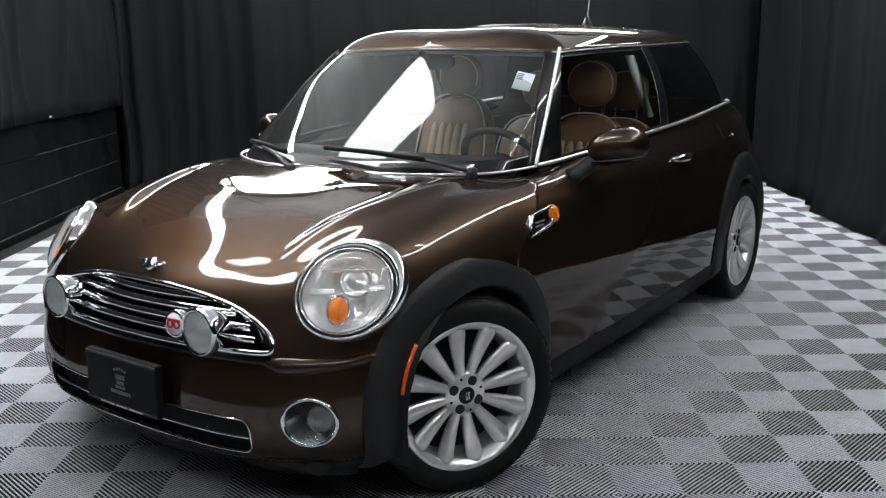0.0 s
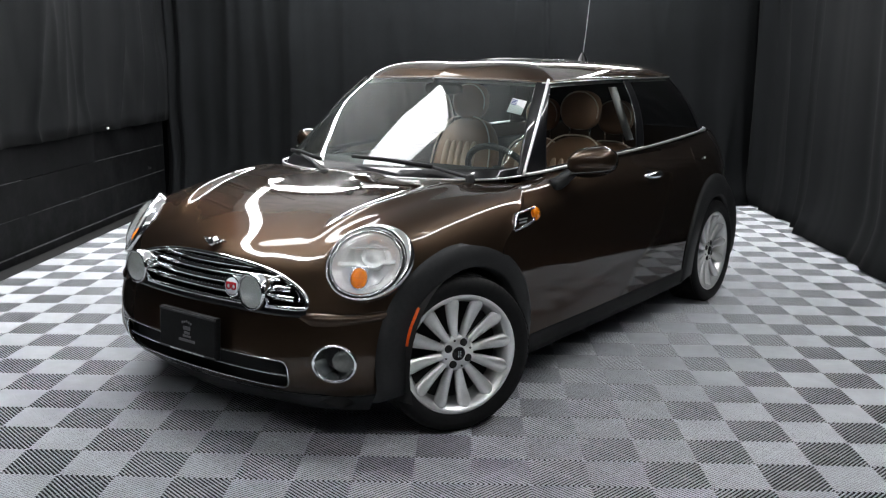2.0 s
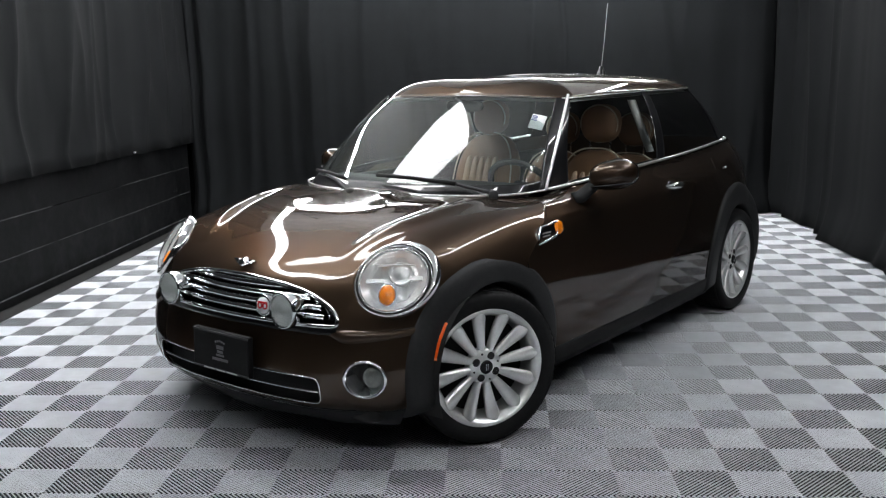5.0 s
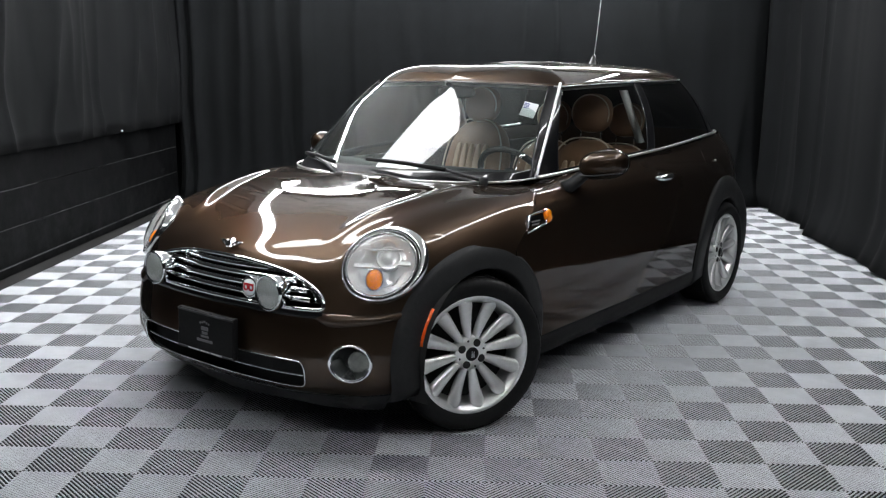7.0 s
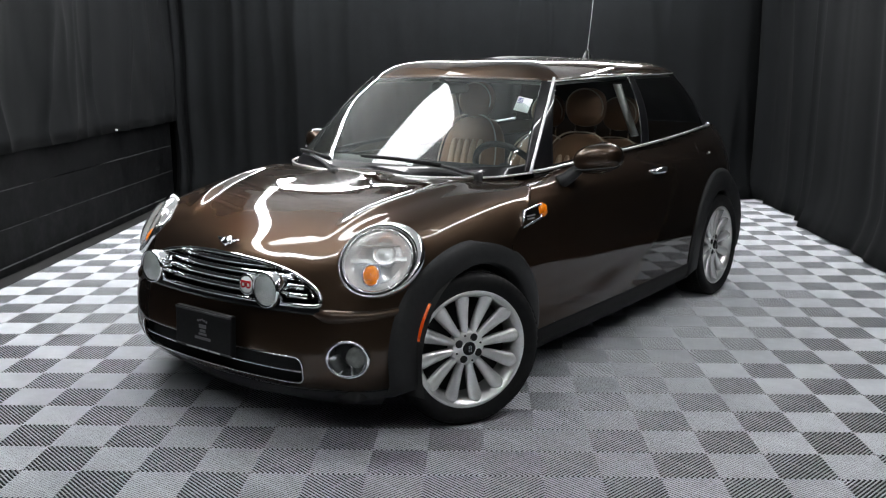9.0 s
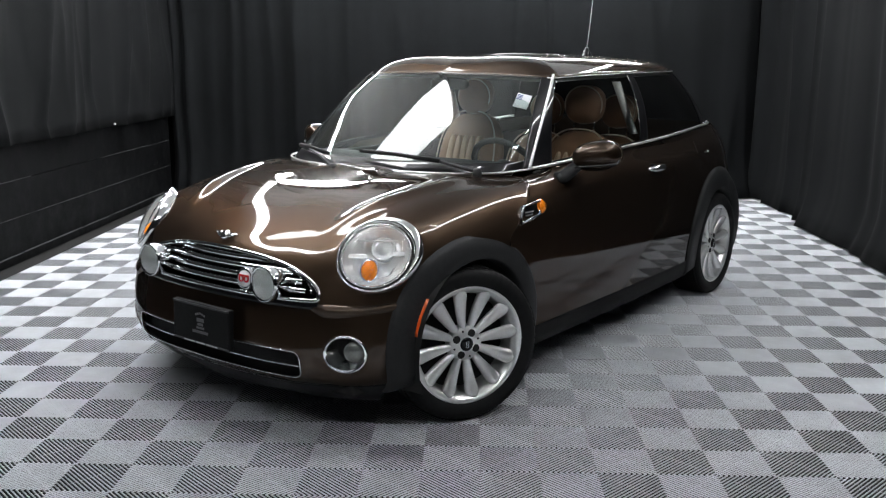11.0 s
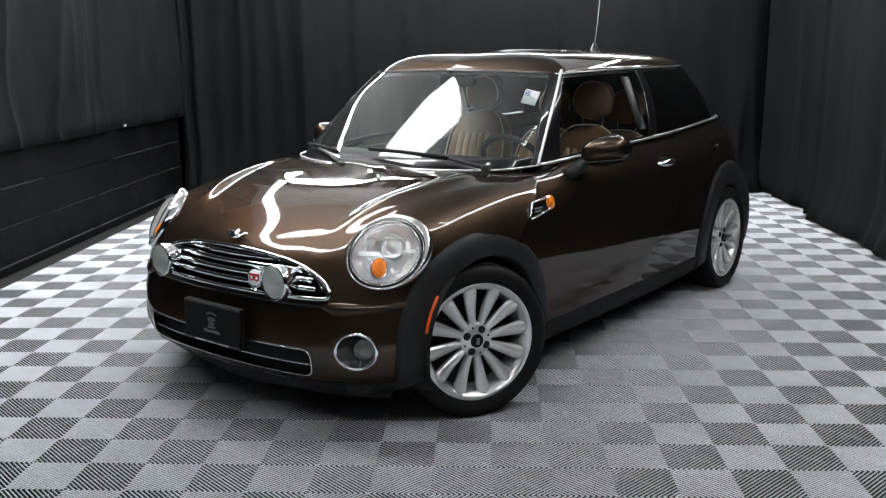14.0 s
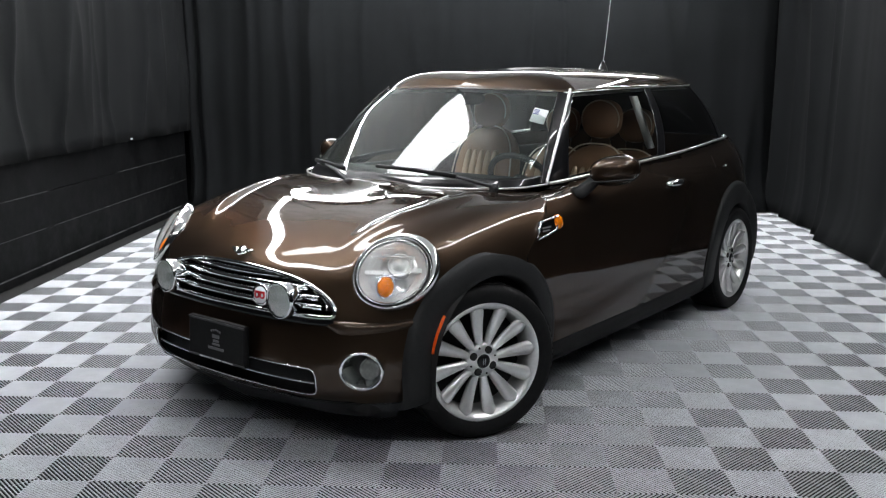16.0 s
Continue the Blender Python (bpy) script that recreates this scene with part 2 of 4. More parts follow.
curtain("curtain", (RIGHT + 0.02, FRONT), (RIGHT + 0.02, 3.80), 0.01, TOP, 1.1, 0.075, "black floor-length studio curtain, its hem heaped on the floor", 12, 0.11)
curtain("curtain", (LEFT, FRONT), (RIGHT, FRONT), 0.01, TOP, 1.2, 0.06, "black floor-length studio curtain behind the camera", 11, 0.1)
bm = bmesh.new()
box(bm, (LEFT + 0.035, 3.938, 0.812), (LEFT + 0.050, 3.962, 0.828), 0.003)
mesh_object("hem_clip", bm, PAPER, None, "small white clip on the hem of the black curtain", False, "clip")

# low black board wall under the left curtain
board_wall = tagged(empty("board_wall"), "low wall of black painted boards with scuffed edges", "wall panel", kind="structure")
for k, (z0, z1) in enumerate(((0.05, 0.295), (0.30, 0.552), (0.557, 0.815))):
    bm = bmesh.new()
    box(bm, (LEFT - 0.06, FRONT, z0), (LEFT, BACK - 0.1, z1), 0.004)
    part("board", bm, BOARD, board_wall, smooth=False)
bm = bmesh.new()
box(bm, (LEFT - 0.06, FRONT, -0.01), (LEFT + 0.012, BACK - 0.1, 0.045), 0.004)
part("base_strip", bm, BOARD, board_wall, "black base strip with a scuffed edge", False)
rnd = random.Random(21)
for z in (0.047, 0.2975, 0.5545):
    bm = bmesh.new()
    y = FRONT + 2.0
    while y < BACK - 0.3:
        run = rnd.uniform(0.3, 1.6)
        if rnd.random() < 0.85:
            box(bm, (LEFT - 0.004, y, z - 0.0025), (LEFT + (0.0015 if z > 0.1 else 0.0135), min(BACK - 0.12, y + run), z + rnd.uniform(0.0005, 0.0025)))
        y += run + rnd.uniform(0.005, 0.12)
    part("worn_edge", bm, SCUFF, board_wall, "paint worn off along the board's edge", False)
bm = bmesh.new()
for k in range(7):
    y, z = 5.0 + rnd.uniform(-0.05, 0.05), 0.36 + rnd.uniform(-0.012, 0.012)
    box(bm, (LEFT - 0.004, y, z), (LEFT + 0.0012, y + rnd.uniform(0.01, 0.035), z + rnd.uniform(0.002, 0.005)))
part("scrape", bm, SCUFF, board_wall, "pale scrape in the paint", False)

# ceiling light rig
def light_rig():
    rig = tagged(empty("ceiling_light_rig"), "white tube lights and a white panel hung under the ceiling", "light")
    z = 2.95
    x0, x1, y0, y1 = -1.74, 2.75, -0.35, 4.72

    def bar(a, b, w):
        bm = bmesh.new()
        box(bm, (min(a[0], b[0]) - w, min(a[1], b[1]) - w, z - 0.02), (max(a[0], b[0]) + w, max(a[1], b[1]) + w, z + 0.02), 0.01)
        part("tube", bm, LIGHT, rig, smooth=False)

    # x1's reach before y0 and the y -3.3 tube: unseen added front fill
    for a, b, w in (((x0 + 0.14, y0), (0.7, y0), 0.055), ((2.25, y0), (x1 - 0.08, y0), 0.030), ((x1, -1.9), (x1, y1), 0.033), ((x0, y1), (x0, y0), 0.047),
                    ((x0, -3.3), (x1, -3.3), 0.020)):
        bar(a, b, w)
    # the rear tube hangs aslant, its far end lower
    part("tube", tube(bmesh.new(), [(x0 + 0.12, y1, z - 0.03), (2.62, y1 + 0.10, 2.46)], 0.098, 12), LIGHT, rig)
    # a slanting bank of white strips beside the middle
    for k in range(5):
        a, b = k / 5, (k + 0.80) / 5
        bm = bmesh.new()
        near = Vector((-0.10, 1.98, z)), Vector((-0.14, 1.18, z))
        far = Vector((-1.60, 0.81, z)), Vector((-1.60, 0.575, z))
        quad = [near[0].lerp(near[1], a), near[0].lerp(near[1], b), far[0].lerp(far[1], b), far[0].lerp(far[1], a)]
        lo = [bm.verts.new(p) for p in quad]
        hi = [bm.verts.new(p + Vector((0, 0, 0.03))) for p in quad]
        bm.faces.new(lo)
        bm.faces.new(hi[::-1])
        for i in range(4):
            bm.faces.new([lo[i], hi[i], hi[(i + 1) % 4], lo[(i + 1) % 4]])
        bmesh.ops.recalc_face_normals(bm, faces=bm.faces)
        part("strip", bm, PANEL, rig, smooth=False)
    for x in (x0, x1):
        for y in (y0, y1 - 0.1):
            bm = bmesh.new()
            tube(bm, [(x, y, z + 0.015), (x, y, TOP + 0.01)], 0.006, 6)
            part("hanger", bm, BOARD, rig)
    return rig


light_rig()

# ---- car ----
# Car frame: x to its left, y to its rear, z up; the front axle's middle is the origin.
CAR = pose(0, 0, 0, 0, 0, TURN)
HUB_Z, WHEELBASE = 0.303, 2.467
car = tagged(empty("car", CAR), "dark brown metallic three-door hatchback parked on the tiled floor", "car")

# widest outline in plan, front middle to rear middle: (s, x, y)
OUTLINE = [(0, 0, -0.668), (1, 0.24, -0.660), (2, 0.45, -0.628), (3, 0.62, -0.560), (4, 0.735, -0.43), (5, 0.795, -0.24), (6, 0.818, 0.0),
           (7, 0.830, 0.5), (8, 0.838, 1.1), (9, 0.838, 1.75), (10, 0.825, 2.3), (11, 0.785, 2.7), (12, 0.66, 2.93), (13, 0.35, 3.03), (14, 0, 3.05)]
S_A, S_DOOR = 7.0, 7.1
# cross profile at a few places along the outline: (h, k, z): k = 0 at the widest outline, 1 at the middle line
FRONT_P = [(0, 0.34, 0.17), (1, 0.05, 0.23), (2, 0.015, 0.295), (3, 0.088, 0.49), (4, 0.125, 0.545), (5, 0.22, 0.61), (6, 0.37, 0.685), (7, 0.55, 0.735), (8, 0.76, 0.766), (9, 1.0, 0.788)]
CORNER_P = [(0, 0.12, 0.17), (1, 0.02, 0.23), (2, 0.004, 0.30), (3, 0.042, 0.478), (4, 0.072, 0.537), (5, 0.092, 0.635), (6, 0.155, 0.705), (7, 0.34, 0.766), (8, 0.65, 0.822), (9, 1.0, 0.8625)]
WHEEL_P = [(0, 0.07, 0.17), (1, 0.02, 0.23), (2, 0.0, 0.40), (3, 0.0, 0.50), (4, 0.005, 0.58), (5, 0.048, 0.70), (6, 0.135, 0.785), (7, 0.30, 0.848), (8, 0.62, 0.881), (9, 1.0, 0.893)]
SCUT_P = [(0, 0.07, 0.17), (1, 0.028, 0.23), (2, 0.006, 0.40), (3, 0.0, 0.52), (4, 0.004, 0.64), (5, 0.02, 0.75), (6, 0.07, 0.83), (7, 0.19, 0.886), (8, 0.60, 0.901), (9, 1.0, 0.905)]
DOOR_P = [(0, 0.07, 0.17), (1, 0.028, 0.23), (2, 0.006, 0.40), (3, 0.0, 0.52), (4, 0.006, 0.64), (5, 0.022, 0.75), (6, 0.05, 0.84), (7, 0.135, 0.935)]
REAR_P = [(0, 0.07, 0.17), (1, 0.028, 0.23), (2, 0.006, 0.40), (3, 0.0, 0.54), (4, 0.012, 0.68), (5, 0.04, 0.80), (6, 0.09, 0.90), (7, 0.17, 0.985)]
STATIONS = [(0, FRONT_P), (1.6, FRONT_P), (4.2, CORNER_P), (6.0, WHEEL_P), (7.0, SCUT_P), (8.0, DOOR_P), (9.2, DOOR_P), (11.0, REAR_P), (14.0, REAR_P)]


def outline(s):
    return spline(OUTLINE, s)


def profile(s, h):
    """k and z at height row h, mixed between the stations."""
    i = max(j for j in range(len(STATIONS) - 1) if STATIONS[j][0] <= min(s, 13.999))
    s0, a = STATIONS[i]
    s1, b = STATIONS[i + 1]
    u = (s - s0) / (s1 - s0)
    u = u * u * (3 - 2 * u)
    return (1 - u) * spline(a, h) + u * spline(b, h)


def body(s, h):
    """The point of the body's skin at s round the outline and h up its side and over the bonnet."""
    x, y = outline(s)
    k, z = profile(s, h)
    if s < S_DOOR:
        lean = min(1.0, max(0.0, (s - 5.0) / (S_A - 5.0))) ** 2 if s < S_A else (S_DOOR - s) / (S_DOOR - S_A)
        y -= 0.30 * lean * min(1.0, max(0.0, (0.885 - z) / 0.20))
    if s >= S_A:
        return Vector((x * (1 - k), y if s < 10 else y + (2.2 - y) * k * 0.35 * (s - 10) / 4, z))
    side = min(1.0, max(0.0, (s - 0.5) / 6.0))
    y_mid = -0.35 + 0.50 * (s / S_A) ** 1.4
    k0 = 0.19 * side**2
    kk = min(1.0, max(0.0, (k - k0) / (1 - k0)))
    way = kk ** (1 - 0.45 * side**3)
    return Vector((x * (1 - k), y + (y_mid - y) * way, z))


def s_at(y):
    """The place on the outline's flank that lies at y."""
    lo, hi = 3.2, 11.0
    for _ in range(40):
        mid = (lo + hi) / 2
        lo, hi = (mid, hi) if outline(mid)[1] < y else (lo, mid)
    return lo


def mirrored(rows):
    return [[Vector((-p.x, p.y, p.z)) for p in row] for row in rows]


def arch_gap(p, yc, r):
    return abs(p.x) > 0.45 and (p.y - yc) ** 2 + (p.z - HUB_Z) ** 2 < r * r


def skin(s0, s1, h0, h1, ns, nh, keep=None, sides=(1, -1), lift=0.0):
    """A patch of the body's skin as a bmesh, on the car's left and mirrored to its right."""
    bm = bmesh.new()
    rows = [[body(s0 + (s1 - s0) * i / ns, h0 + (h1 - h0) * j / nh) for i in range(ns + 1)] for j in range(nh + 1)]
    if 1 in sides:
        grid_mesh(bm, rows)
    if -1 in sides:
        grid_mesh(bm, mirrored(rows), flip=True)
    if keep:
        bad = [f for f in bm.faces if not keep(f.calc_center_median())]
        bmesh.ops.delete(bm, geom=bad, context="FACES")
    bmesh.ops.remove_doubles(bm, verts=bm.verts, dist=5e-4)
    if lift:
        bm.normal_update()
        for v in bm.verts:
            v.co += v.normal * lift
    return bm


def panel(name, bm, mat, label="", gap=0.0005, parent=None):
    """A body panel with thickness, drawn back a little at its edges to leave a shut line."""
    bm.normal_update()
    moves = {}
    for v in bm.verts:
        if v.is_boundary:
            inner = [e.other_vert(v).co for e in v.link_edges if not e.is_boundary]
            if inner:
                d = sum(inner, Vector()) / len(inner) - v.co
                if d.length > gap:
                    moves[v] = d.normalized() * gap
    for v, d in moves.items():
        v.co += d
    ob = part(name, bm, mat, parent or car, label)
    solid = ob.modifiers.new("sheet", "SOLIDIFY")
    solid.thickness, solid.offset = 0.006, -1
    solid.use_rim = name not in ("door", "side_scuttle", "rear_quarter")
    crisp = ob.modifiers.new("crisp_rim", "WEIGHTED_NORMAL")
    crisp.weight = 100
    return ob


ARCH_R, ARCH_Y = 0.385, -0.012
S_DOOR0, S_DOOR1 = S_DOOR, s_at(1.80)
GRILLE = (0.512, 0.535, 0.672)


def in_grille(p):
    """Inside the six-cornered radiator opening."""
    half, z0, z1 = GRILLE
    mid = z0 + 0.12 * (z1 - z0)
    x = abs(p.x)
    wide = half - 0.03 * (mid - p.z) / (mid - z0) if p.z < mid else half * math.sqrt(max(0.0, 1 - ((p.z - mid) / (z1 - mid)) ** 2))
    return z0 < p.z < z1 and x < wide and p.y < -0.42


def in_intake(p):
    x, z = max(0.0, abs(p.x) - 0.435), max(0.0, abs(p.z - 0.3045) - 0.0175)
    return x * x + z * z < 0.031**2 and p.y < -0.42


HEAD_C, HEAD_N = Vector((0.640, -0.388, 0.686)), Vector((0.48, -0.70, 0.53)).normalized()
FOG_C, FOG_N = Vector((0.622, -0.546, 0.36)), Vector((0.50, -0.86, 0.04)).normalized()


def near_lamp(p, c, n, r, squash=1.0):
    q = Vector((abs(p.x), p.y, p.z)) - c
    flat = q - n * q.dot(n)
    return math.hypot(flat.x, flat.y, flat.z / squash) < r and abs(q.dot(n)) < 0.12


H_SPLIT = 3.75
CROWN = -0.02


def bonnet_sheet(g):
    """Height of the bonnet's crowned top: nearly flat behind, rolling over towards the grille."""
    x, y = g[..., 0], g[..., 1]
    d = 0.15 - y
    crown = CROWN + 0.20 * np.clip((-0.24 - y) / 0.25, 0, 1.4) ** 3
    u = np.clip((d - 0.13) / 0.54, 0, 1)
    fall = 0.17 * d + 0.33 * (0.54 * (u**6 - 3 * u**5 + 2.5 * u**4) + np.clip(d - 0.67, 0, 1))
    return 0.905 - fall - crown * x**2 - 0.04 * x**4 - 0.62 * x**8


def front_skin(ns, nh, rounds):
    """The nose and bonnet as one even sheet: rows of points up h, relaxed with its rims held."""
    g = np.array([[body(S_A * i / ns, 9 * j / nh) for i in range(ns + 1)] for j in range(nh + 1)])
    flip = np.array((-1, 1, 1))
    # the bonnet's top as one smooth crowned sheet
    h = np.linspace(0, 9, nh + 1)[:, None] + np.zeros(ns + 1)
    w = np.clip((h - 4.9) / 1.3, 0, 1)
    w = w * w * (3 - 2 * w)
    w[:, -12:] *= np.linspace(1, 0, 12)
    g[..., 2] += w * (bonnet_sheet(g) - g[..., 2])
    for _ in range(rounds):
        left = np.concatenate([g[:, 1:2] * flip, g[:, :-1]], 1)
        right = np.concatenate([g[:, 1:], g[:, -1:]], 1)
        up = np.concatenate([g[1:], g[-2:-1] * flip], 0)
        down = np.concatenate([g[:1], g[:-1]], 0)
        even = (left + right + up + down) / 4
        even[:, -1], even[0] = g[:, -1], g[0]
        g = g + 0.7 * (even - g)
        g[:, 0, 0] = 0
        g[-1, :, 0] = 0
    # the middle of the top lies truly on its sheet
    a = np.clip((0.28 - np.abs(g[..., 0])) / 0.18, 0, 1) * np.clip((0.35 - g[..., 1]) / 0.15, 0, 1)
    b = np.clip((h - 6.3) / 0.7, 0, 1)
    true = a * a * (3 - 2 * a) * b * b * (3 - 2 * b)
    g[..., 2] += true * (bonnet_sheet(g) - g[..., 2])
    # below its middle the bumper draws in under itself
    x = np.abs(g[..., 0])
    d = np.clip(0.39 - g[..., 2], 0, 0.2) ** 2 * (0.35 + 0.65 * np.clip((x - 0.40) / 0.15, 0, 1))
    turn = np.clip((x - 0.40) / 0.45, 0, 0.8)
    g[..., 0] -= d * turn
    g[..., 1] += d * np.sqrt(1 - turn**2)
    # and its lip reaches down towards the floor
    g[..., 2] -= 0.035 * np.clip((0.26 - g[..., 2]) / 0.10, 0, 1) ** 2
    # a raised crease from each headlight back to the windscreen's corner
    y = g[..., 1]
    ridge = 0.447 + 0.36 * (y + 0.285) * np.clip(1 - 0.85 * (y + 0.285), 0.4, 1)
    fade = np.clip((y + 0.42) / 0.20, 0, 1) * np.clip((0.42 - y) / 0.2, 0, 1)
    g[..., 2] += (0.0145 - 0.005 * np.clip((y + 0.2) / 0.5, 0, 1)) * w * fade * np.exp(-((g[..., 0] - ridge) / 0.038) ** 2)
    # low rises under the washer jets
    g[..., 2] += 0.002 * w * np.exp(-((g[..., 0] - 0.262) ** 2 + (y - 0.006) ** 2) / (2 * 0.045**2))
    # and a soft swelling above each headlight
    c, n = np.array(HEAD_C), np.array(HEAD_N)
    c = c + 0.11 * (np.array((0, 0, 1.0)) - n * n[2])
    r2 = ((g - c) ** 2).sum(-1)
    g += (0.022 * np.exp(-r2 / (2 * 0.10**2)))[..., None] * n
    q = g - np.array(HEAD_C)
    t = q @ n
    r = np.linalg.norm(q - t[..., None] * n, axis=-1)
    g -= (np.clip(t + 0.014, 0, 0.06) * np.clip((0.142 - r) / 0.012, 0, 1))[..., None] * n
    return g


NS, NH = 200, 150
nose = front_skin(NS, NH, 220)


def nose_y(x, z):
    """How far forward the nose's skin lies at x and z."""
    cand = nose.reshape(-1, 3)
    d = (cand[:, 0] - abs(x)) ** 2 + (cand[:, 2] - z) ** 2 + 0.02 * (cand[:, 1] > -0.3)
    w = np.exp(-(d - d.min()) / (2 * 0.006**2))
    return float((cand[:, 1] * w).sum() / w.sum())


def nose_part(j0, j1, i1, keep):
    bm = bmesh.new()
    rows = [[Vector(p) for p in row[:i1 + 1]] for row in nose[j0:j1 + 1]]
    grid_mesh(bm, rows)
    grid_mesh(bm, mirrored(rows), flip=True)
    bad = [f for f in bm.faces if not keep(f.calc_center_median())]
    bmesh.ops.delete(bm, geom=bad, context="FACES")
    bmesh.ops.remove_doubles(bm, verts=bm.verts, dist=5e-4)
    return bm


J_LIP, J_SPLIT = round(NH * 0.95 / 9), round(NH * H_SPLIT / 9)
I_BUMPER = round(NS * 5.7 / S_A)
panel("bonnet", nose_part(J_SPLIT, NH, NS, lambda p: not (in_grille(p) or arch_gap(p, ARCH_Y, ARCH_R) or near_lamp(p, HEAD_C, HEAD_N, 0.120))), PAINT, "brown metallic clamshell bonnet")
panel("front_bumper", nose_part(J_LIP, J_SPLIT, I_BUMPER, lambda p: not (in_grille(p) or in_intake(p) or arch_gap(p, ARCH_Y, ARCH_R) or near_lamp(p, FOG_C, FOG_N, 0.0735, 0.86))), PAINT, "brown front bumper")
panel("chin_spoiler", nose_part(0, J_LIP, I_BUMPER, lambda p: not arch_gap(p, ARCH_Y, ARCH_R)), CLADDING, "black plastic lower lip")
rim = [Vector(nose[J_SPLIT - 1, i]) for i in range(0, I_BUMPER + 1, 2)]
rim = [Vector((-p.x, p.y, p.z)) for p in rim[:0:-1]] + rim
rim = [p for p in rim if not arch_gap(p, ARCH_Y, ARCH_R)]


def lip(u):
    """The bumper's rounded upper lip is deepest beside the grille."""
    x = abs(rim[round(u * (len(rim) - 1))].x)
    return 0.006 + 0.025 * min(1.0, max(0.0, (x - 0.47) / 0.07)) * min(1.0, max(0.2, (0.80 - x) / 0.22))


count = len(rim) - 1
part("bumper_edge", tube(bmesh.new(), [Vector((p.x * (1 - 0.6 * lip(i / count)), p.y * (1 - 0.6 * lip(i / count)), p.z - 0.7 * lip(i / count))) for i, p in enumerate(rim)], lip, 14), PAINT, car, "rounded upper lip of the bumper")
for side in (1, -1):
    panel("side_scuttle", skin(S_A, S_DOOR0, 1, 7, 10, 70, lambda p: not arch_gap(p, ARCH_Y, ARCH_R), sides=(side,)), PAINT)
    panel("door", skin(S_DOOR0, S_DOOR1, 1.3, 7, 60, 60, sides=(side,)), PAINT)
    panel("sill", skin(s_at(0.22), s_at(2.36), 0, 1.3, 110, 12, lambda p: not (arch_gap(p, ARCH_Y, ARCH_R) or arch_gap(p, WHEELBASE, ARCH_R)), sides=(side,), lift=0.003), RUBBER, "black plastic sill")
# near-black strips behind the shut lines put shade into the gaps
for side in (1, -1):
    for s in (S_DOOR0, S_DOOR1):
        part("door_gap_shade", skin(s - 0.03, s + 0.03, 1.2, 6.9, 4, 60, sides=(side,), lift=-0.012), DARK, car)
panel("rear_quarter", skin(S_DOOR1, 14, 0, 7, 140, 70, lambda p: not arch_gap(p, WHEELBASE, ARCH_R) and (p.z > 0.268 or p.y > WHEELBASE)), PAINT)

# greenhouse: lower and upper rims, front middle to rear middle (index, x, y, z)
LOW = [(0, 0, 0.215, 0.895), (1, 0.34, 0.255, 0.897), (2, 0.580, 0.390, 0.899), (3, 0.662, 0.585, 0.905), (4, 0.690, 0.80, 0.915), (5, 0.716, 1.2, 0.938),
       (6, 0.712, 1.82, 0.960), (7, 0.672, 2.40, 0.985), (8, 0.625, 2.66, 0.995), (9, 0.42, 2.84, 1.0), (10, 0, 2.90, 1.0)]
HIGH = [(0, 0, 0.855, 1.318), (1, 0.30, 0.872, 1.312), (2, 0.472, 0.905, 1.304), (3, 0.548, 0.968, 1.300), (4, 0.560, 1.05, 1.303), (5, 0.556, 1.4, 1.310),
        (6, 0.540, 1.83, 1.314), (7, 0.515, 2.30, 1.318), (8, 0.47, 2.42, 1.320), (9, 0.30, 2.50, 1.325), (10, 0, 2.54, 1.33)]


def house(g, h):
    """The greenhouse's skin: g round it, h from its lower rim to the roof's edge."""
    a, b = Vector(spline(LOW, g)), Vector(spline(HIGH, g))
    p = a.lerp(b, h)
    out = Vector((p.x, p.y - 1.5, 0)).normalized()
    bulge = (0.014 + 0.0045 * (1 - math.cos(math.pi * min(1.0, max(0.0, (g - 0.6) / 2.0))))) * 4 * h * (1 - h)
    return p + out * bulge + Vector((0, 0, bulge * 0.5))


def house_patch(g0, g1, h0, h1, ng, nh, sides=(1, -1), inset=0.0):
    bm = bmesh.new()
    rows = []
    for j in range(nh + 1):
        row = []
        for i in range(ng + 1):
            h = h0 + (h1 - h0) * j / nh
            a = g0(h) if callable(g0) else g0
            b = g1(h) if callable(g1) else g1
            p = house(a + (b - a) * i / ng, h)
            if inset:
                p = p - Vector((p.x, p.y - 1.5, -0.6)).normalized() * inset
            row.append(p)
        rows.append(row)
    if 1 in sides:
        grid_mesh(bm, rows)
    if -1 in sides:
        grid_mesh(bm, mirrored(rows), flip=True)
    bmesh.ops.remove_doubles(bm, verts=bm.verts, dist=5e-4)
    return bm


G_C = 7.35


def G_WS(h):
    """Where the windscreen's glass ends: its black rim widens towards the roof."""
    return 2.85 - 0.50 * h


def G_A(h):
    """Where the door's glass begins: it leans back towards its foot."""
    return 3.80 - 0.62 * h


def G_B0(h):
    """The middle pillar's front edge."""
    return 5.60 + 0.12 * h


def G_B1(h):
    """The middle pillar's rear edge."""
    return 5.74 + 0.15 * h


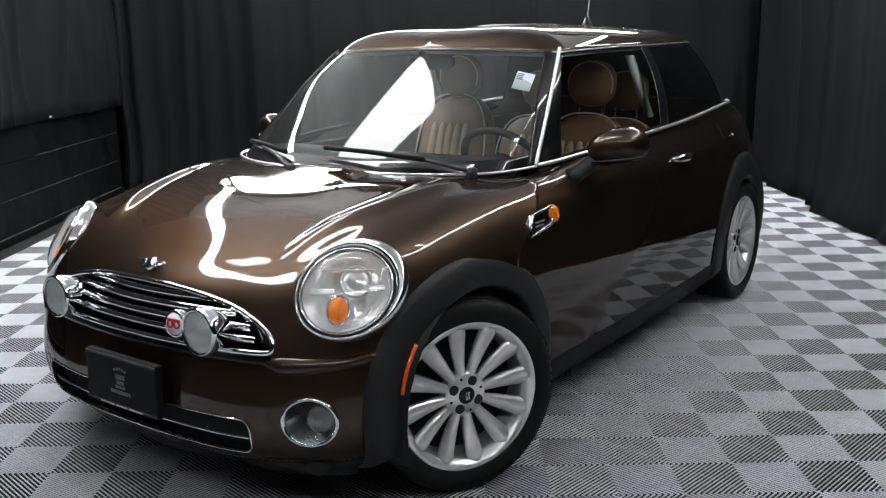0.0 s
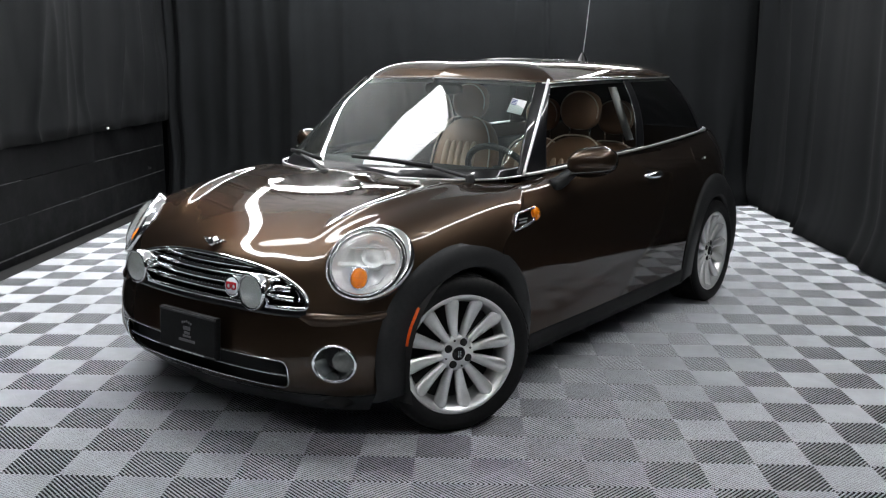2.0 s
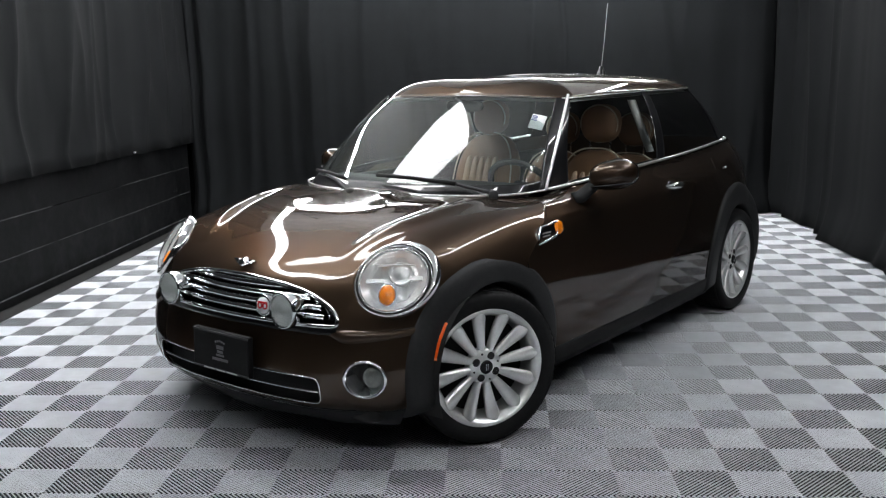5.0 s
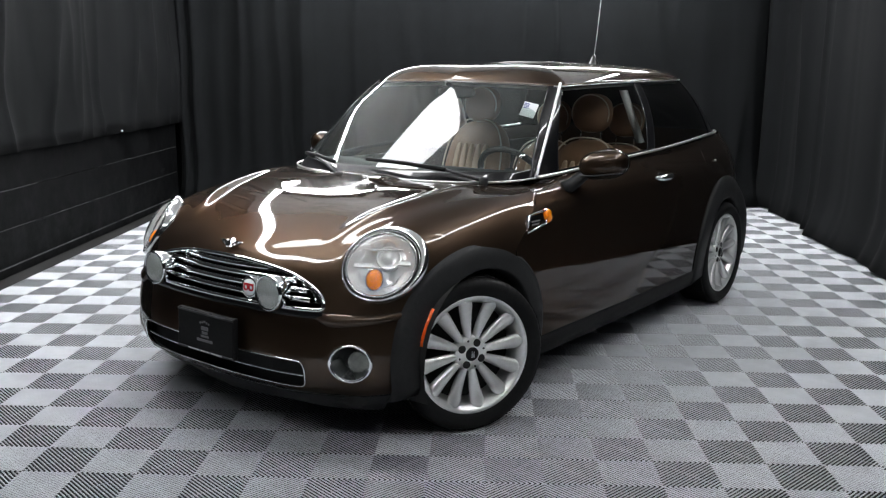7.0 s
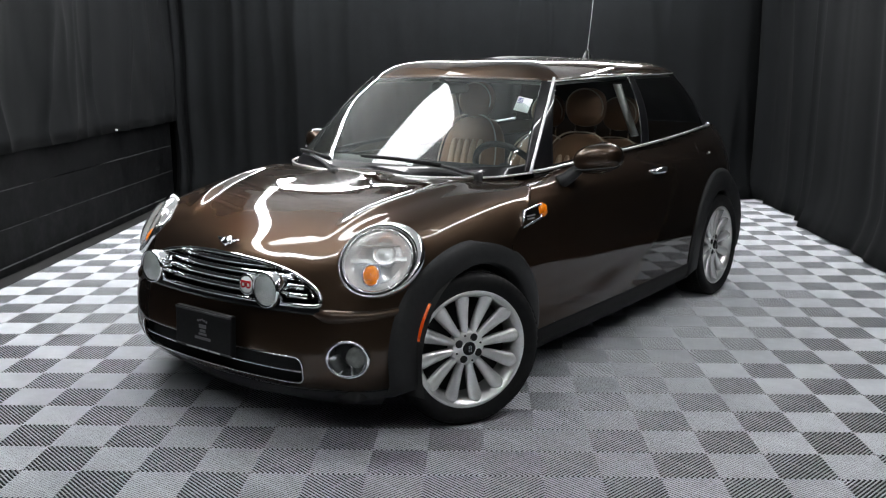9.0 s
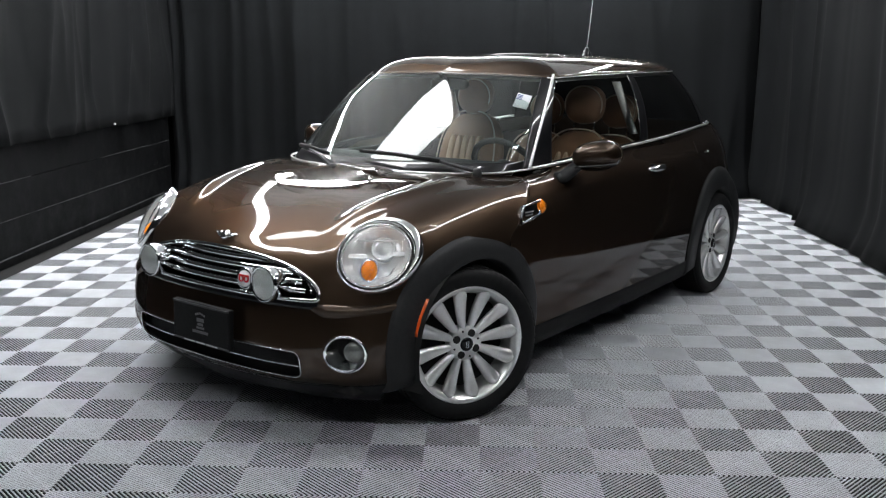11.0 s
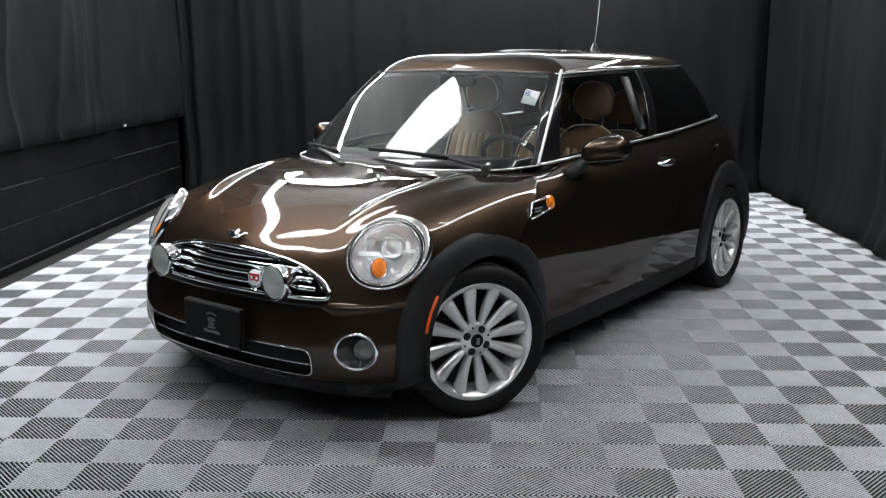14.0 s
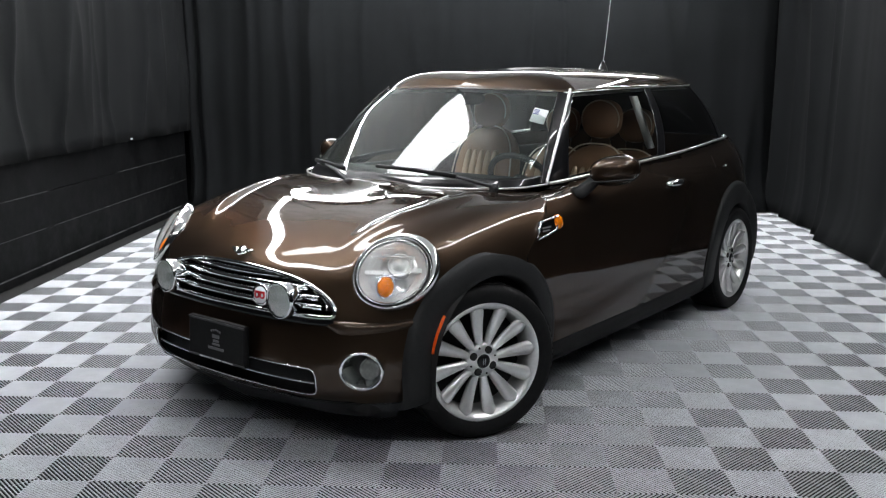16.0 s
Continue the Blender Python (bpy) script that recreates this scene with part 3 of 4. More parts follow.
part("windscreen", house_patch(0, G_WS, 0.095, 0.97, 40, 30, inset=0.004), SCREENGLASS, car, "windscreen glass with a pale reflected veil mixed in")
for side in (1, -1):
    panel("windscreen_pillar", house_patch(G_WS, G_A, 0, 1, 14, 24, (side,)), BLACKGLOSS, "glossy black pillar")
    # the camera-side pillar's tube is bright to paint in a reflected line
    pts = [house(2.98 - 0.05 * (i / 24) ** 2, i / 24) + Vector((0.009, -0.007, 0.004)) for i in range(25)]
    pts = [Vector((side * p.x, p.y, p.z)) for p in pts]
    part("pillar_edge", tube(bmesh.new(), pts, 0.007 if side > 0 else 0.005, 12), GLINT if side > 0 else BLACKGLOSS, car)
    bm = house_patch(G_A, G_B0, 0.05, 0.95, 30, 16, (side,), 0.006)
    if side < 0:
        bmesh.ops.reverse_faces(bm, faces=bm.faces)
    part("door_window", bm, SIDEGLASS, car, "clear door glass")
    panel("window_frame", house_patch(G_A, G_B0, 0.95, 1, 30, 2, (side,)), BLACKGLOSS)
    panel("window_seal", house_patch(G_A, G_B0, 0, 0.05, 30, 2, (side,)), BLACKGLOSS)
    panel("middle_pillar", house_patch(G_B0, G_B1, 0, 1, 6, 20, (side,)), BLACKGLOSS, "glossy black pillar")
    bm = house_patch(G_B1, G_C, 0.0, 1.0, 24, 16, (side,), 0.003)
    if side < 0:
        bmesh.ops.reverse_faces(bm, faces=bm.faces)
    part("rear_side_window", bm, DARKGLASS, car, "dark tinted glass")
panel("rear_hatch", house_patch(G_C, 10, 0, 1, 50, 20), BLACKGLOSS, "glossy black rear pillars and hatch")
panel("windscreen_header", house_patch(0, G_WS, 0.97, 1, 40, 2), BLACKGLOSS)
panel("windscreen_foot", house_patch(0, G_WS, 0, 0.10, 40, 4), BLACKGLOSS, "black plastic scuttle under the windscreen")


def roof_point(g, k, lift=0.0):
    p = Vector(spline(HIGH, g))
    y_mid = 1.10 + 1.2 * min(1, max(0, (p.y - 0.855) / (2.54 - 0.855)))
    z_mid = 1.398 - 0.045 * ((y_mid - 1.55) / 0.75) ** 2 * 0.6
    q = p.lerp(Vector((0, y_mid, p.z)), k)
    # rounder over the windscreen, tighter at its corners and along the sides
    turn = min(1.0, g / 3.2)
    round_off = 2.7 + 3.0 * turn * turn * (3 - 2 * turn)
    q.z = p.z + (z_mid - p.z) * (1 - (1 - k) ** round_off) + lift
    return q


bm = bmesh.new()
rows = [[roof_point(10 * i / 140, (j / 40) ** 1.3) for i in range(141)] for j in range(41)]
first = [p + Vector((0, 0, -0.012)) + Vector((p.x, p.y - 1.6, 0)).normalized() * 0.012 for p in rows[0]]
rows = [first, [p + Vector((p.x, p.y - 1.6, 0)).normalized() * 0.012 for p in rows[0]]] + rows
grid_mesh(bm, rows)
grid_mesh(bm, mirrored(rows), flip=True)
bmesh.ops.remove_doubles(bm, verts=bm.verts, dist=5e-4)
part("roof", bm, PAINT, car)
# gutter along each side of the roof, silvered to paint in its highlight
for side in (1, -1):
    pts = [p + Vector((0.004, 0, 0.002)) for p in first[36:112]]
    part("roof_gutter", tube(bmesh.new(), [Vector((side * p.x, p.y, p.z)) for p in pts], 0.0032, 8), SILVER, car, "thin roof gutter, silvered to draw its highlight")

# shoulder between the flank's top and the glass
for side in (1, -1):
    bm = bmesh.new()
    rows = []
    for j in range(5):
        row = []
        for i in range(81):
            g = 3.6 + 4.6 * i / 80
            b = Vector(spline(LOW, g))
            a = body(s_at(b.y), 6.97)
            p = a.lerp(Vector((b.x, a.y, b.z)), j / 4)
            p.z += 0.006 * math.sin(math.pi * j / 4)
            row.append(Vector((side * p.x, p.y, p.z)))
        rows.append(row)
    grid_mesh(bm, rows, flip=side < 0)
    part("shoulder", bm, PAINT, car)

# chrome waist strip round the glass
for side in (1, -1):
    pts = [Vector(spline(LOW, 3.0 + 5.1 * i / 80)) for i in range(81)]
    pts = [Vector((side * (p.x + 0.014), p.y, p.z + 0.009)) for p in pts]
    part("waist_strip", tube(bmesh.new(), pts, 0.0085, 10, 0.9), SILVER, car, "chrome waist strip")


# wheel arches
def arch(yc, side, name, a0=-14, a1=194, wide=1.0):
    bm = bmesh.new()
    rows = []
    for r, lift in ((0.325, -0.03), (0.327, 0.006), (0.335, 0.014), (0.395, 0.014), (0.408, 0.009), (0.412, -0.008)):
        row = []
        r = 0.325 + (r - 0.325) * wide
        for i in range(61):
            a = radians(a0 + (a1 - a0) * i / 60)
            y, z = yc - r * math.cos(a), HUB_Z + r * math.sin(a)
            z = max(z, 0.19)
            s = s_at(y)
            lo, hi = 0.0, 7.0
            for _ in range(24):
                mid = (lo + hi) / 2
                lo, hi = (mid, hi) if profile(s, mid)[1] < z else (lo, mid)
            x = body(s, lo).x
            row.append(Vector((side * (x + lift), y, z)))
        rows.append(row)
    grid_mesh(bm, rows, flip=side < 0)
    return part(name, bm, CLADDING, car, "matt black plastic wheel arch trim")


for side in (1, -1):
    arch(ARCH_Y, side, "arch_trim", wide=1.13)
    arch(WHEELBASE, side, "arch_trim", wide=1.55)
    for yc in (ARCH_Y, WHEELBASE):
        bm = bmesh.new()
        rows = []
        for x in (0.40, 0.80):
            rows.append([Vector((side * x, yc - 0.335 * math.cos(radians(a)), HUB_Z + 0.335 * math.sin(radians(a)))) for a in range(-20, 201, 10)])
        grid_mesh(bm, rows)
        bm.faces.new([bm.verts.new(p) for p in rows[0]])
        part("wheel_liner", bm, DARK, car, "black wheel arch liner")


# wheels
def wheel(m):
    bm = bmesh.new()
    prof = [(0.205, -0.10), (0.228, -0.088), (0.262, -0.104), (0.285, -0.100), (0.298, -0.085), (0.303, -0.05), (0.303, 0.05), (0.298, 0.085), (0.285, 0.100), (0.262, 0.104), (0.236, 0.094), (0.222, 0.084)]
    lathe(bm, prof, 216)
    # notches between the shoulder blocks of the tread
    for v in bm.verts:
        r = v.co.xy.length
        if r > 0.2965 and abs(v.co.z) > 0.045:
            turn = math.degrees(math.atan2(v.co.y, v.co.x)) + (1.7 if v.co.z > 0 else 0)
            if turn % 5.0 < 1.6:
                v.co.xy *= (r - 0.0035) / r
    bmesh.ops.recalc_face_normals(bm, faces=bm.faces)
    tyre = part("wheel", bm, RUBBER, car, "black road tyre on a twelve-spoke silver alloy wheel", m=m)
    for k in range(5):
        z = -0.075 + 0.0375 * k
        bm = bmesh.new()
        lathe(bm, [(0.3035, z - 0.004), (0.300, z - 0.003), (0.300, z + 0.003), (0.3035, z + 0.004)], 48)
        part("tread_groove", bm, DARK, tyre)
    bm = bmesh.new()
    lathe(bm, [(0.20, -0.09), (0.19, -0.02), (0.196, 0.045), (0.203, 0.066), (0.211, 0.080), (0.220, 0.089), (0.229, 0.093), (0.2335, 0.090), (0.2335, 0.083), (0.226, 0.078)], 72)
    part("rim", bm, SILVER, tyre, "silver alloy rim")
    # near-black disc that paints the shade behind the spokes
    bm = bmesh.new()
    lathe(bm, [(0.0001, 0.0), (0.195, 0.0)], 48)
    part("painted_spoke_shade", bm, DARK, tyre)
    bm = bmesh.new()
    lathe(bm, [(0.0001, 0.072), (0.026, 0.072), (0.034, 0.070), (0.062, 0.066), (0.070, 0.058), (0.072, 0.03), (0.05, 0.0)], 48)
    part("hub", bm, SILVER, tyre)
    bm = bmesh.new()
    lathe(bm, [(0.0001, 0.079), (0.022, 0.078), (0.027, 0.073), (0.028, 0.066)], 40)
    part("centre_cap", bm, BLACKGLOSS, tyre, "black centre cap")
    bm = bmesh.new()
    for y, w in ((0.004, 0.013), (-0.004, 0.013)):
        box(bm, (-w, y - 0.0025, 0.0785), (w, y + 0.0025, 0.0798))
    part("cap_mark", bm, CHROME, tyre, smooth=False)
    # bolt holes and small holes: raised near-black discs that paint their shade
    for k in range(4):
        a = radians(62 + 90 * k)
        bm = bmesh.new()
        lathe(bm, [(0.0155, 0.060), (0.0155, 0.0695), (0.0135, 0.0705), (0.0001, 0.0700)], 20, pose(0.046 * math.cos(a), 0.046 * math.sin(a), 0))
        part("bolt_hole_disc", bm, DARK, tyre)
        a += radians(45)
        bm = bmesh.new()
        lathe(bm, [(0.0042, 0.060), (0.0042, 0.0690), (0.0001, 0.0688)], 12, pose(0.053 * math.cos(a), 0.053 * math.sin(a), 0))
        part("small_hole_disc", bm, DARK, tyre)
    spoke_me = None
    for k in range(12):
        if spoke_me is None:
            bm = bmesh.new()
            rows = []
            for i in range(15):
                u = i / 14
                r = 0.056 + 0.160 * u
                half = 0.0125 + 0.0190 * u**0.85
                if u > 0.80:
                    half *= 1 - 0.42 * ((u - 0.80) / 0.20) ** 3
                top = 0.066 + 0.020 * u**1.5 - 0.004 * math.sin(u * math.pi)
                rows.append([Vector((r, half * math.cos(b), top - 0.016 + 0.016 * math.sin(b))) for b in (math.pi * (-0.15 + 1.3 * j / 10) for j in range(11))])
            grid_mesh(bm, rows, flip=True)
            for row in (rows[0], rows[-1]):
                bm.faces.new([bm.verts.new(p) for p in row])
            bmesh.ops.remove_doubles(bm, verts=bm.verts, dist=1e-5)
            bmesh.ops.recalc_face_normals(bm, faces=bm.faces)
            ob = part("spoke", bm, SILVER, tyre)
            spoke_me = ob.data
        else:
            ob = new("spoke", spoke_me)
            ob.parent = tyre
        ob.matrix_basis = pose(0, 0, 0, 0, 0, 30 * k + 8)
    return tyre


STEER = 27
HUB_X = 0.722
wheel(pose(HUB_X, -0.005, HUB_Z, 0, 0, -STEER) @ pose(0, 0, 0, 0, 90, 0))
wheel(pose(-HUB_X, -0.005, HUB_Z, 0, 0, 180 - STEER) @ pose(0, 0, 0, 0, 90, 0))
wheel(pose(HUB_X, WHEELBASE, HUB_Z) @ pose(0, 0, 0, 0, 90, 0))
wheel(pose(-HUB_X, WHEELBASE, HUB_Z, 0, 0, 180) @ pose(0, 0, 0, 0, 90, 0))

# dark underbody
bm = bmesh.new()
box(bm, (-0.62, -0.50, 0.17), (0.62, 2.9, 0.30), 0.03)
part("underbody", bm, DARK, car, "black underbody")


# ---- car: lamps, grille, trim ----
def frame_to(c, n, up=(0, 0, 1)):
    """A pose at c whose z looks along n and whose y is nearest to up."""
    n = Vector(n).normalized()
    x = Vector(up).cross(n).normalized()
    y = n.cross(x)
    m = Matrix((x, y, n)).transposed().to_4x4()
    m.translation = c
    return m


def flipped(m):
    """The pose mirrored to the car's other side (still right-handed for turned shapes)."""
    c, n, y = m.translation, m.col[2].to_3d(), m.col[1].to_3d()
    return frame_to(Vector((-c.x, c.y, c.z)), Vector((-n.x, n.y, n.z)), Vector((-y.x, y.y, y.z)))


def headlight(m, side):
    tilt = pose(0, 0, 0, 0, 0, 35 * side)
    bm = bmesh.new()
    rows = []
    for u, h in ((-0.25, -0.09), (-0.02, -0.03), (0.0, -0.016), (0.15, -0.004), (0.4, 0.003), (0.7, 0.004), (0.93, -0.001), (1.0, -0.008), (1.0, -0.03)):
        v = max(0.0, u)
        r, squash = 0.163 - 0.026 * v + (0.14 * (u + 0.02) if u < -0.02 else 0), 0.83 + 0.05 * v
        rows.append([tilt @ Vector((r * math.cos(a), squash * r * math.sin(a), h)) + Vector((0.012 * side, 0.008, 0)) * (1 - v) for a in (2 * math.pi * k / 80 for k in range(80))])
    grid_mesh(bm, rows, close_u=True)
    ring = part("headlight", bm, RINGCHROME, car, "oval clear headlight in a wide chrome ring", m=m)
    bm = bmesh.new()
    lathe(bm, [(0.141, -0.03), (0.140, -0.006), (0.130, -0.006), (0.129, -0.03)], 64, tilt, squash=0.88)
    part("ring_gap", bm, DARK, ring)
    bm = bmesh.new()
    lathe(bm, [(0.131, -0.02), (0.132, 0.004), (0.128, 0.007), (0.123, 0.003), (0.121, -0.012)], 64, tilt, squash=0.88)
    part("inner_ring", bm, CHROME, ring)
    bm = bmesh.new()
    lathe(bm, [(0.0001, -0.060), (0.015, -0.060), (0.03, -0.058), (0.045, -0.054), (0.06, -0.049), (0.073, -0.043), (0.085, -0.036), (0.089, -0.030), (0.098, -0.024), (0.106, -0.018), (0.122, -0.004)], 96, tilt, squash=0.88)
    for v in bm.verts:
        if v.co.xy.length < 0.087:
            v.co.z += 0.008 * abs(math.sin(v.co.x * math.pi / 0.046))
    part("reflector", bm, REFLECTOR, ring)
    bm = bmesh.new()
    lathe(bm, [(0.123, 0.0), (0.114, 0.014), (0.09, 0.026), (0.055, 0.034), (0.02, 0.037), (0.0001, 0.0375)], 60, tilt, squash=0.88)
    part("lens", bm, LENS, ring, "clear lens").visible_shadow = False
    bm = bmesh.new()
    lathe(bm, [(0.046, -0.065), (0.046, -0.026), (0.043, -0.020), (0.038, -0.024), (0.034, -0.032), (0.022, -0.024), (0.0001, -0.020)], 40, pose(0.022 * side, 0.034, 0))
    part("projector", bm, REFLECTOR, ring, "bright projector bowl")
    for a, b in (((-0.085, 0.060, -0.03), (0.075, 0.066, -0.016)), ((-0.10, -0.006, -0.034), (-0.035, 0.012, -0.018)), ((0.055, 0.002, -0.030), (0.102, 0.020, -0.012))):
        bm = bmesh.new()
        box(bm, (a[0] if side > 0 else -b[0], a[1], a[2]), (b[0] if side > 0 else -a[0], b[1], b[2]), 0.003)
        part("reflector_step", bm, REFLECTOR, ring)
    at = pose(-0.022 * side, -0.052, 0)
    bm = bmesh.new()
    lathe(bm, [(0.032, -0.06), (0.033, -0.010), (0.030, -0.006), (0.027, -0.012)], 32, at, squash=1.32)
    part("indicator_ring", bm, CHROME, ring)
    bm = bmesh.new()
    lathe(bm, [(0.028, -0.02), (0.026, -0.003), (0.018, 0.005), (0.0001, 0.008)], 32, at, squash=1.32)
    part("indicator", bm, AMBER, ring, "orange indicator bulb cover")
    return ring


head_m = frame_to(HEAD_C + HEAD_N * 0.014, HEAD_N)
headlight(head_m, 1)
headlight(flipped(head_m), -1)


def fog_lamp(m, side):
    bm = bmesh.new()
    lathe(bm, [(0.076, -0.03), (0.080, 0.002), (0.078, 0.007), (0.072, 0.008), (0.068, 0.002), (0.056, -0.026), (0.040, -0.050), (0.036, -0.06)], 48, squash=0.86)
    ring = part("fog_lamp", bm, CHROME, car, "fog lamp in a chrome bezel", m=m)
    bm = bmesh.new()
    lathe(bm, [(0.064, -0.062), (0.0001, -0.062)], 32)
    part("bezel_back", bm, CABIN, ring)
    bm = bmesh.new()
    lathe(bm, [(0.035, -0.07), (0.037, -0.022), (0.034, -0.013), (0.026, -0.008), (0.012, -0.005), (0.0001, -0.0045)], 36, pose(0.024 * side, 0.002, 0), squash=1.05)
    part("lens", bm, FOGLENS, ring, "frosted fog lamp lens")
    return ring


fog_m = frame_to(Vector((FOG_C.x, nose_y(FOG_C.x, FOG_C.z), FOG_C.z)) - FOG_N * 0.002, FOG_N)
fog_lamp(fog_m, 1)
fog_lamp(flipped(fog_m) @ pose(0, 0, -0.022), -1)


def driving_lamp(x):
    m = frame_to(Vector((x, -0.645, 0.590)), Vector((0.0, -1, 0.03))) @ Matrix.Scale(0.85, 4)
    bm = bmesh.new()
    lathe(bm, [(0.03, -0.100), (0.055, -0.085), (0.074, -0.045), (0.078, -0.008), (0.077, 0.004), (0.072, 0.008), (0.067, 0.003)], 56)
    bowl = part("driving_lamp", bm, CHROME, car, "round chrome extra driving lamp on the grille", m=m)
    bm = bmesh.new()
    lathe(bm, [(0.067, -0.002), (0.055, -0.030), (0.03, -0.043), (0.0001, -0.047)], 40)
    part("reflector", bm, REFLECTOR, bowl)
    bm = bmesh.new()
    lathe(bm, [(0.069, 0.003), (0.055, 0.010), (0.03, 0.015), (0.0001, 0.0165)], 48)
    part("lens", bm, FROSTED, bowl, "ribbed lamp glass").visible_shadow = False
    return bowl


driving_lamp(0.332)
driving_lamp(-0.332)


def grille_rim(n=60, grow=0.0):
    """The rim of the radiator opening, right to left over its top, then back along its foot."""
    half, z0, z1 = GRILLE
    mid = z0 + 0.12 * (z1 - z0)
    top, foot = [], []
    for i in range(n + 1):
        a = -1 + 2 * i / n
        x = half * a
        x = half * math.sin(a * math.pi / 2)
        z = mid + (z1 - mid) * math.cos(a * math.pi / 2)
        top.append((x, z + grow))
        foot.append((x * (1 + grow), z0 + 0.010 * abs(a) ** 8 - grow))
    return top, foot


top, foot = grille_rim()
loop = [Vector((x, nose_y(x, z) - 0.004, z)) for x, z in top] + [Vector((x, nose_y(x, z) - 0.004, z)) for x, z in foot[::-1]]
grille_frame = part("grille", tube(bmesh.new(), loop, 0.0085, 8, 1.0, closed=True), CHROME, car, "chrome radiator grille with horizontal slats")
bm = bmesh.new()
back = [[Vector((x * 0.99, nose_y(x, z) + 0.05 - 0.02 * (x / GRILLE[0]) ** 4, a[1] + (z - a[1]) * zz)) for (x, z), a in zip(top, foot)] for zz in (0.0, 0.5, 0.97)]
grid_mesh(bm, back)
part("grille_back", bm, DARK, grille_frame)
half, z0, z1 = GRILLE
# gloss black band under the rim
rows = []
for dz, out in ((-0.004, 0.0), (-0.009, 0.004), (-0.018, 0.006), (-0.027, 0.003), (-0.030, -0.006)):
    rows.append([Vector((x * 1.01, nose_y(x, z + dz) - out, z + dz)) for x, z in foot])
bm = bmesh.new()
grid_mesh(bm, rows)
part("grille_band", bm, BLACKGLOSS, grille_frame, "gloss black band under the grille")
# gloss black surround inside the rim, closed by a thin inner chrome arc
inner = []
for i, (x, z) in enumerate(top):
    a = (-1 + 2 * i / 60) * math.pi / 2
    inner.append((0.458 * math.sin(a), 0.552 + 0.106 * math.cos(a)))
bm = bmesh.new()
rows = [[Vector((x + (xi - x) * u, nose_y(x, z) + 0.014 * u, z + (zi - z) * u)) for (x, z), (xi, zi) in zip(top, inner)] for u in (0, 0.35, 0.7, 1.0)]
grid_mesh(bm, rows)
part("surround", bm, BLACKGLOSS, grille_frame, "gloss black grille surround")
part("inner_rim", tube(bmesh.new(), [p + Vector((0, -0.003, 0)) for p in rows[-1]], 0.0042, 8), CHROME, grille_frame, "thin chrome inner rim")
half = 0.462
for k, z in enumerate((0.563, 0.592, 0.621, 0.648)):
    wide = half * math.sqrt(max(0.0, 1 - (max(0.0, z - 0.551) / (z1 - 0.551)) ** 2)) - 0.006
    bm = bmesh.new()
    pts = []
    for i in range(49):
        x = wide * (-1 + i / 24)
        pts.append(Vector((x, nose_y(x, z) + 0.006, z)))
    rows = []
    for p in pts:
        rows.append([p + Vector((0, dy, dz)) for dy, dz in [(0.03, 0.0105)] + [(0.002 - 0.009 * math.cos(radians(b)), 0.0105 * math.sin(radians(b))) for b in range(90, -91, -20)] + [(0.03, -0.0105)]])
    grid_mesh(bm, rows)
    bmesh.ops.recalc_face_normals(bm, faces=bm.faces)
    part("slat", bm, CHROME, grille_frame)
# grille badge
bm = bmesh.new()
badge_m = frame_to(Vector((0.220, -0.632, 0.592)), (0.05, -1, 0.1))
lathe(bm, [(0.036, -0.03), (0.040, 0.0), (0.038, 0.004), (0.033, 0.003), (0.0001, 0.003)], 40)
grille_badge = part("grille_badge", bm, CHROME, car, "round chrome badge with a red mark", m=badge_m)
bm = bmesh.new()
lathe(bm, [(0.030, 0.0032), (0.030, 0.005), (0.0001, 0.005)], 32)
part("badge_face", bm, PAPER, grille_badge)
for x in (-0.013, 0.013):
    bm = bmesh.new()
    lathe(bm, [(0.013, 0.0052), (0.013, 0.0075), (0.007, 0.0075), (0.007, 0.0052)], 24, pose(x, 0, 0))
    part("badge_mark", bm, RED, grille_badge)
bm = bmesh.new()
box(bm, (-0.026, 0.008, 0.005), (0.026, 0.015, 0.0072), 0.001)
part("badge_mark", bm, RED, grille_badge)

# lower intake: chrome rim, dark back, one bar
loop = []
for cx, cz, a0 in ((0.435, 0.322, 0), (-0.435, 0.322, 90), (-0.435, 0.287, 180), (0.435, 0.287, 270)):
    loop += [(cx + 0.032 * math.cos(radians(a0 + 15 * k)), cz + 0.032 * math.sin(radians(a0 + 15 * k))) for k in range(7)]
    if a0 in (0, 180):
        loop += [(cx * (1 - k / 12), cz + (0.032 if a0 == 0 else -0.032)) for k in range(1, 24)]
loop = [Vector((x, nose_y(x, z) - 0.001, z)) for x, z in loop]
intake = part("lower_intake", tube(bmesh.new(), loop, 0.0028, 8, closed=True), CHROME, car, "lower air intake with a thin chrome rim")
bm = bmesh.new()
grid_mesh(bm, [[Vector((x, nose_y(x, 0.30) + 0.05, z)) for x in (0.48 * (1 - i / 20) for i in range(41))] for z in (0.235, 0.37)])
part("intake_back", bm, DARK, intake)
pts = [Vector((x, nose_y(x, 0.305) + 0.008, 0.300)) for x in (0.455 * (1 - i / 20) for i in range(41))]
part("intake_bar", tube(bmesh.new(), pts, 0.004, 6), CHROME, intake, "thin chrome bar")
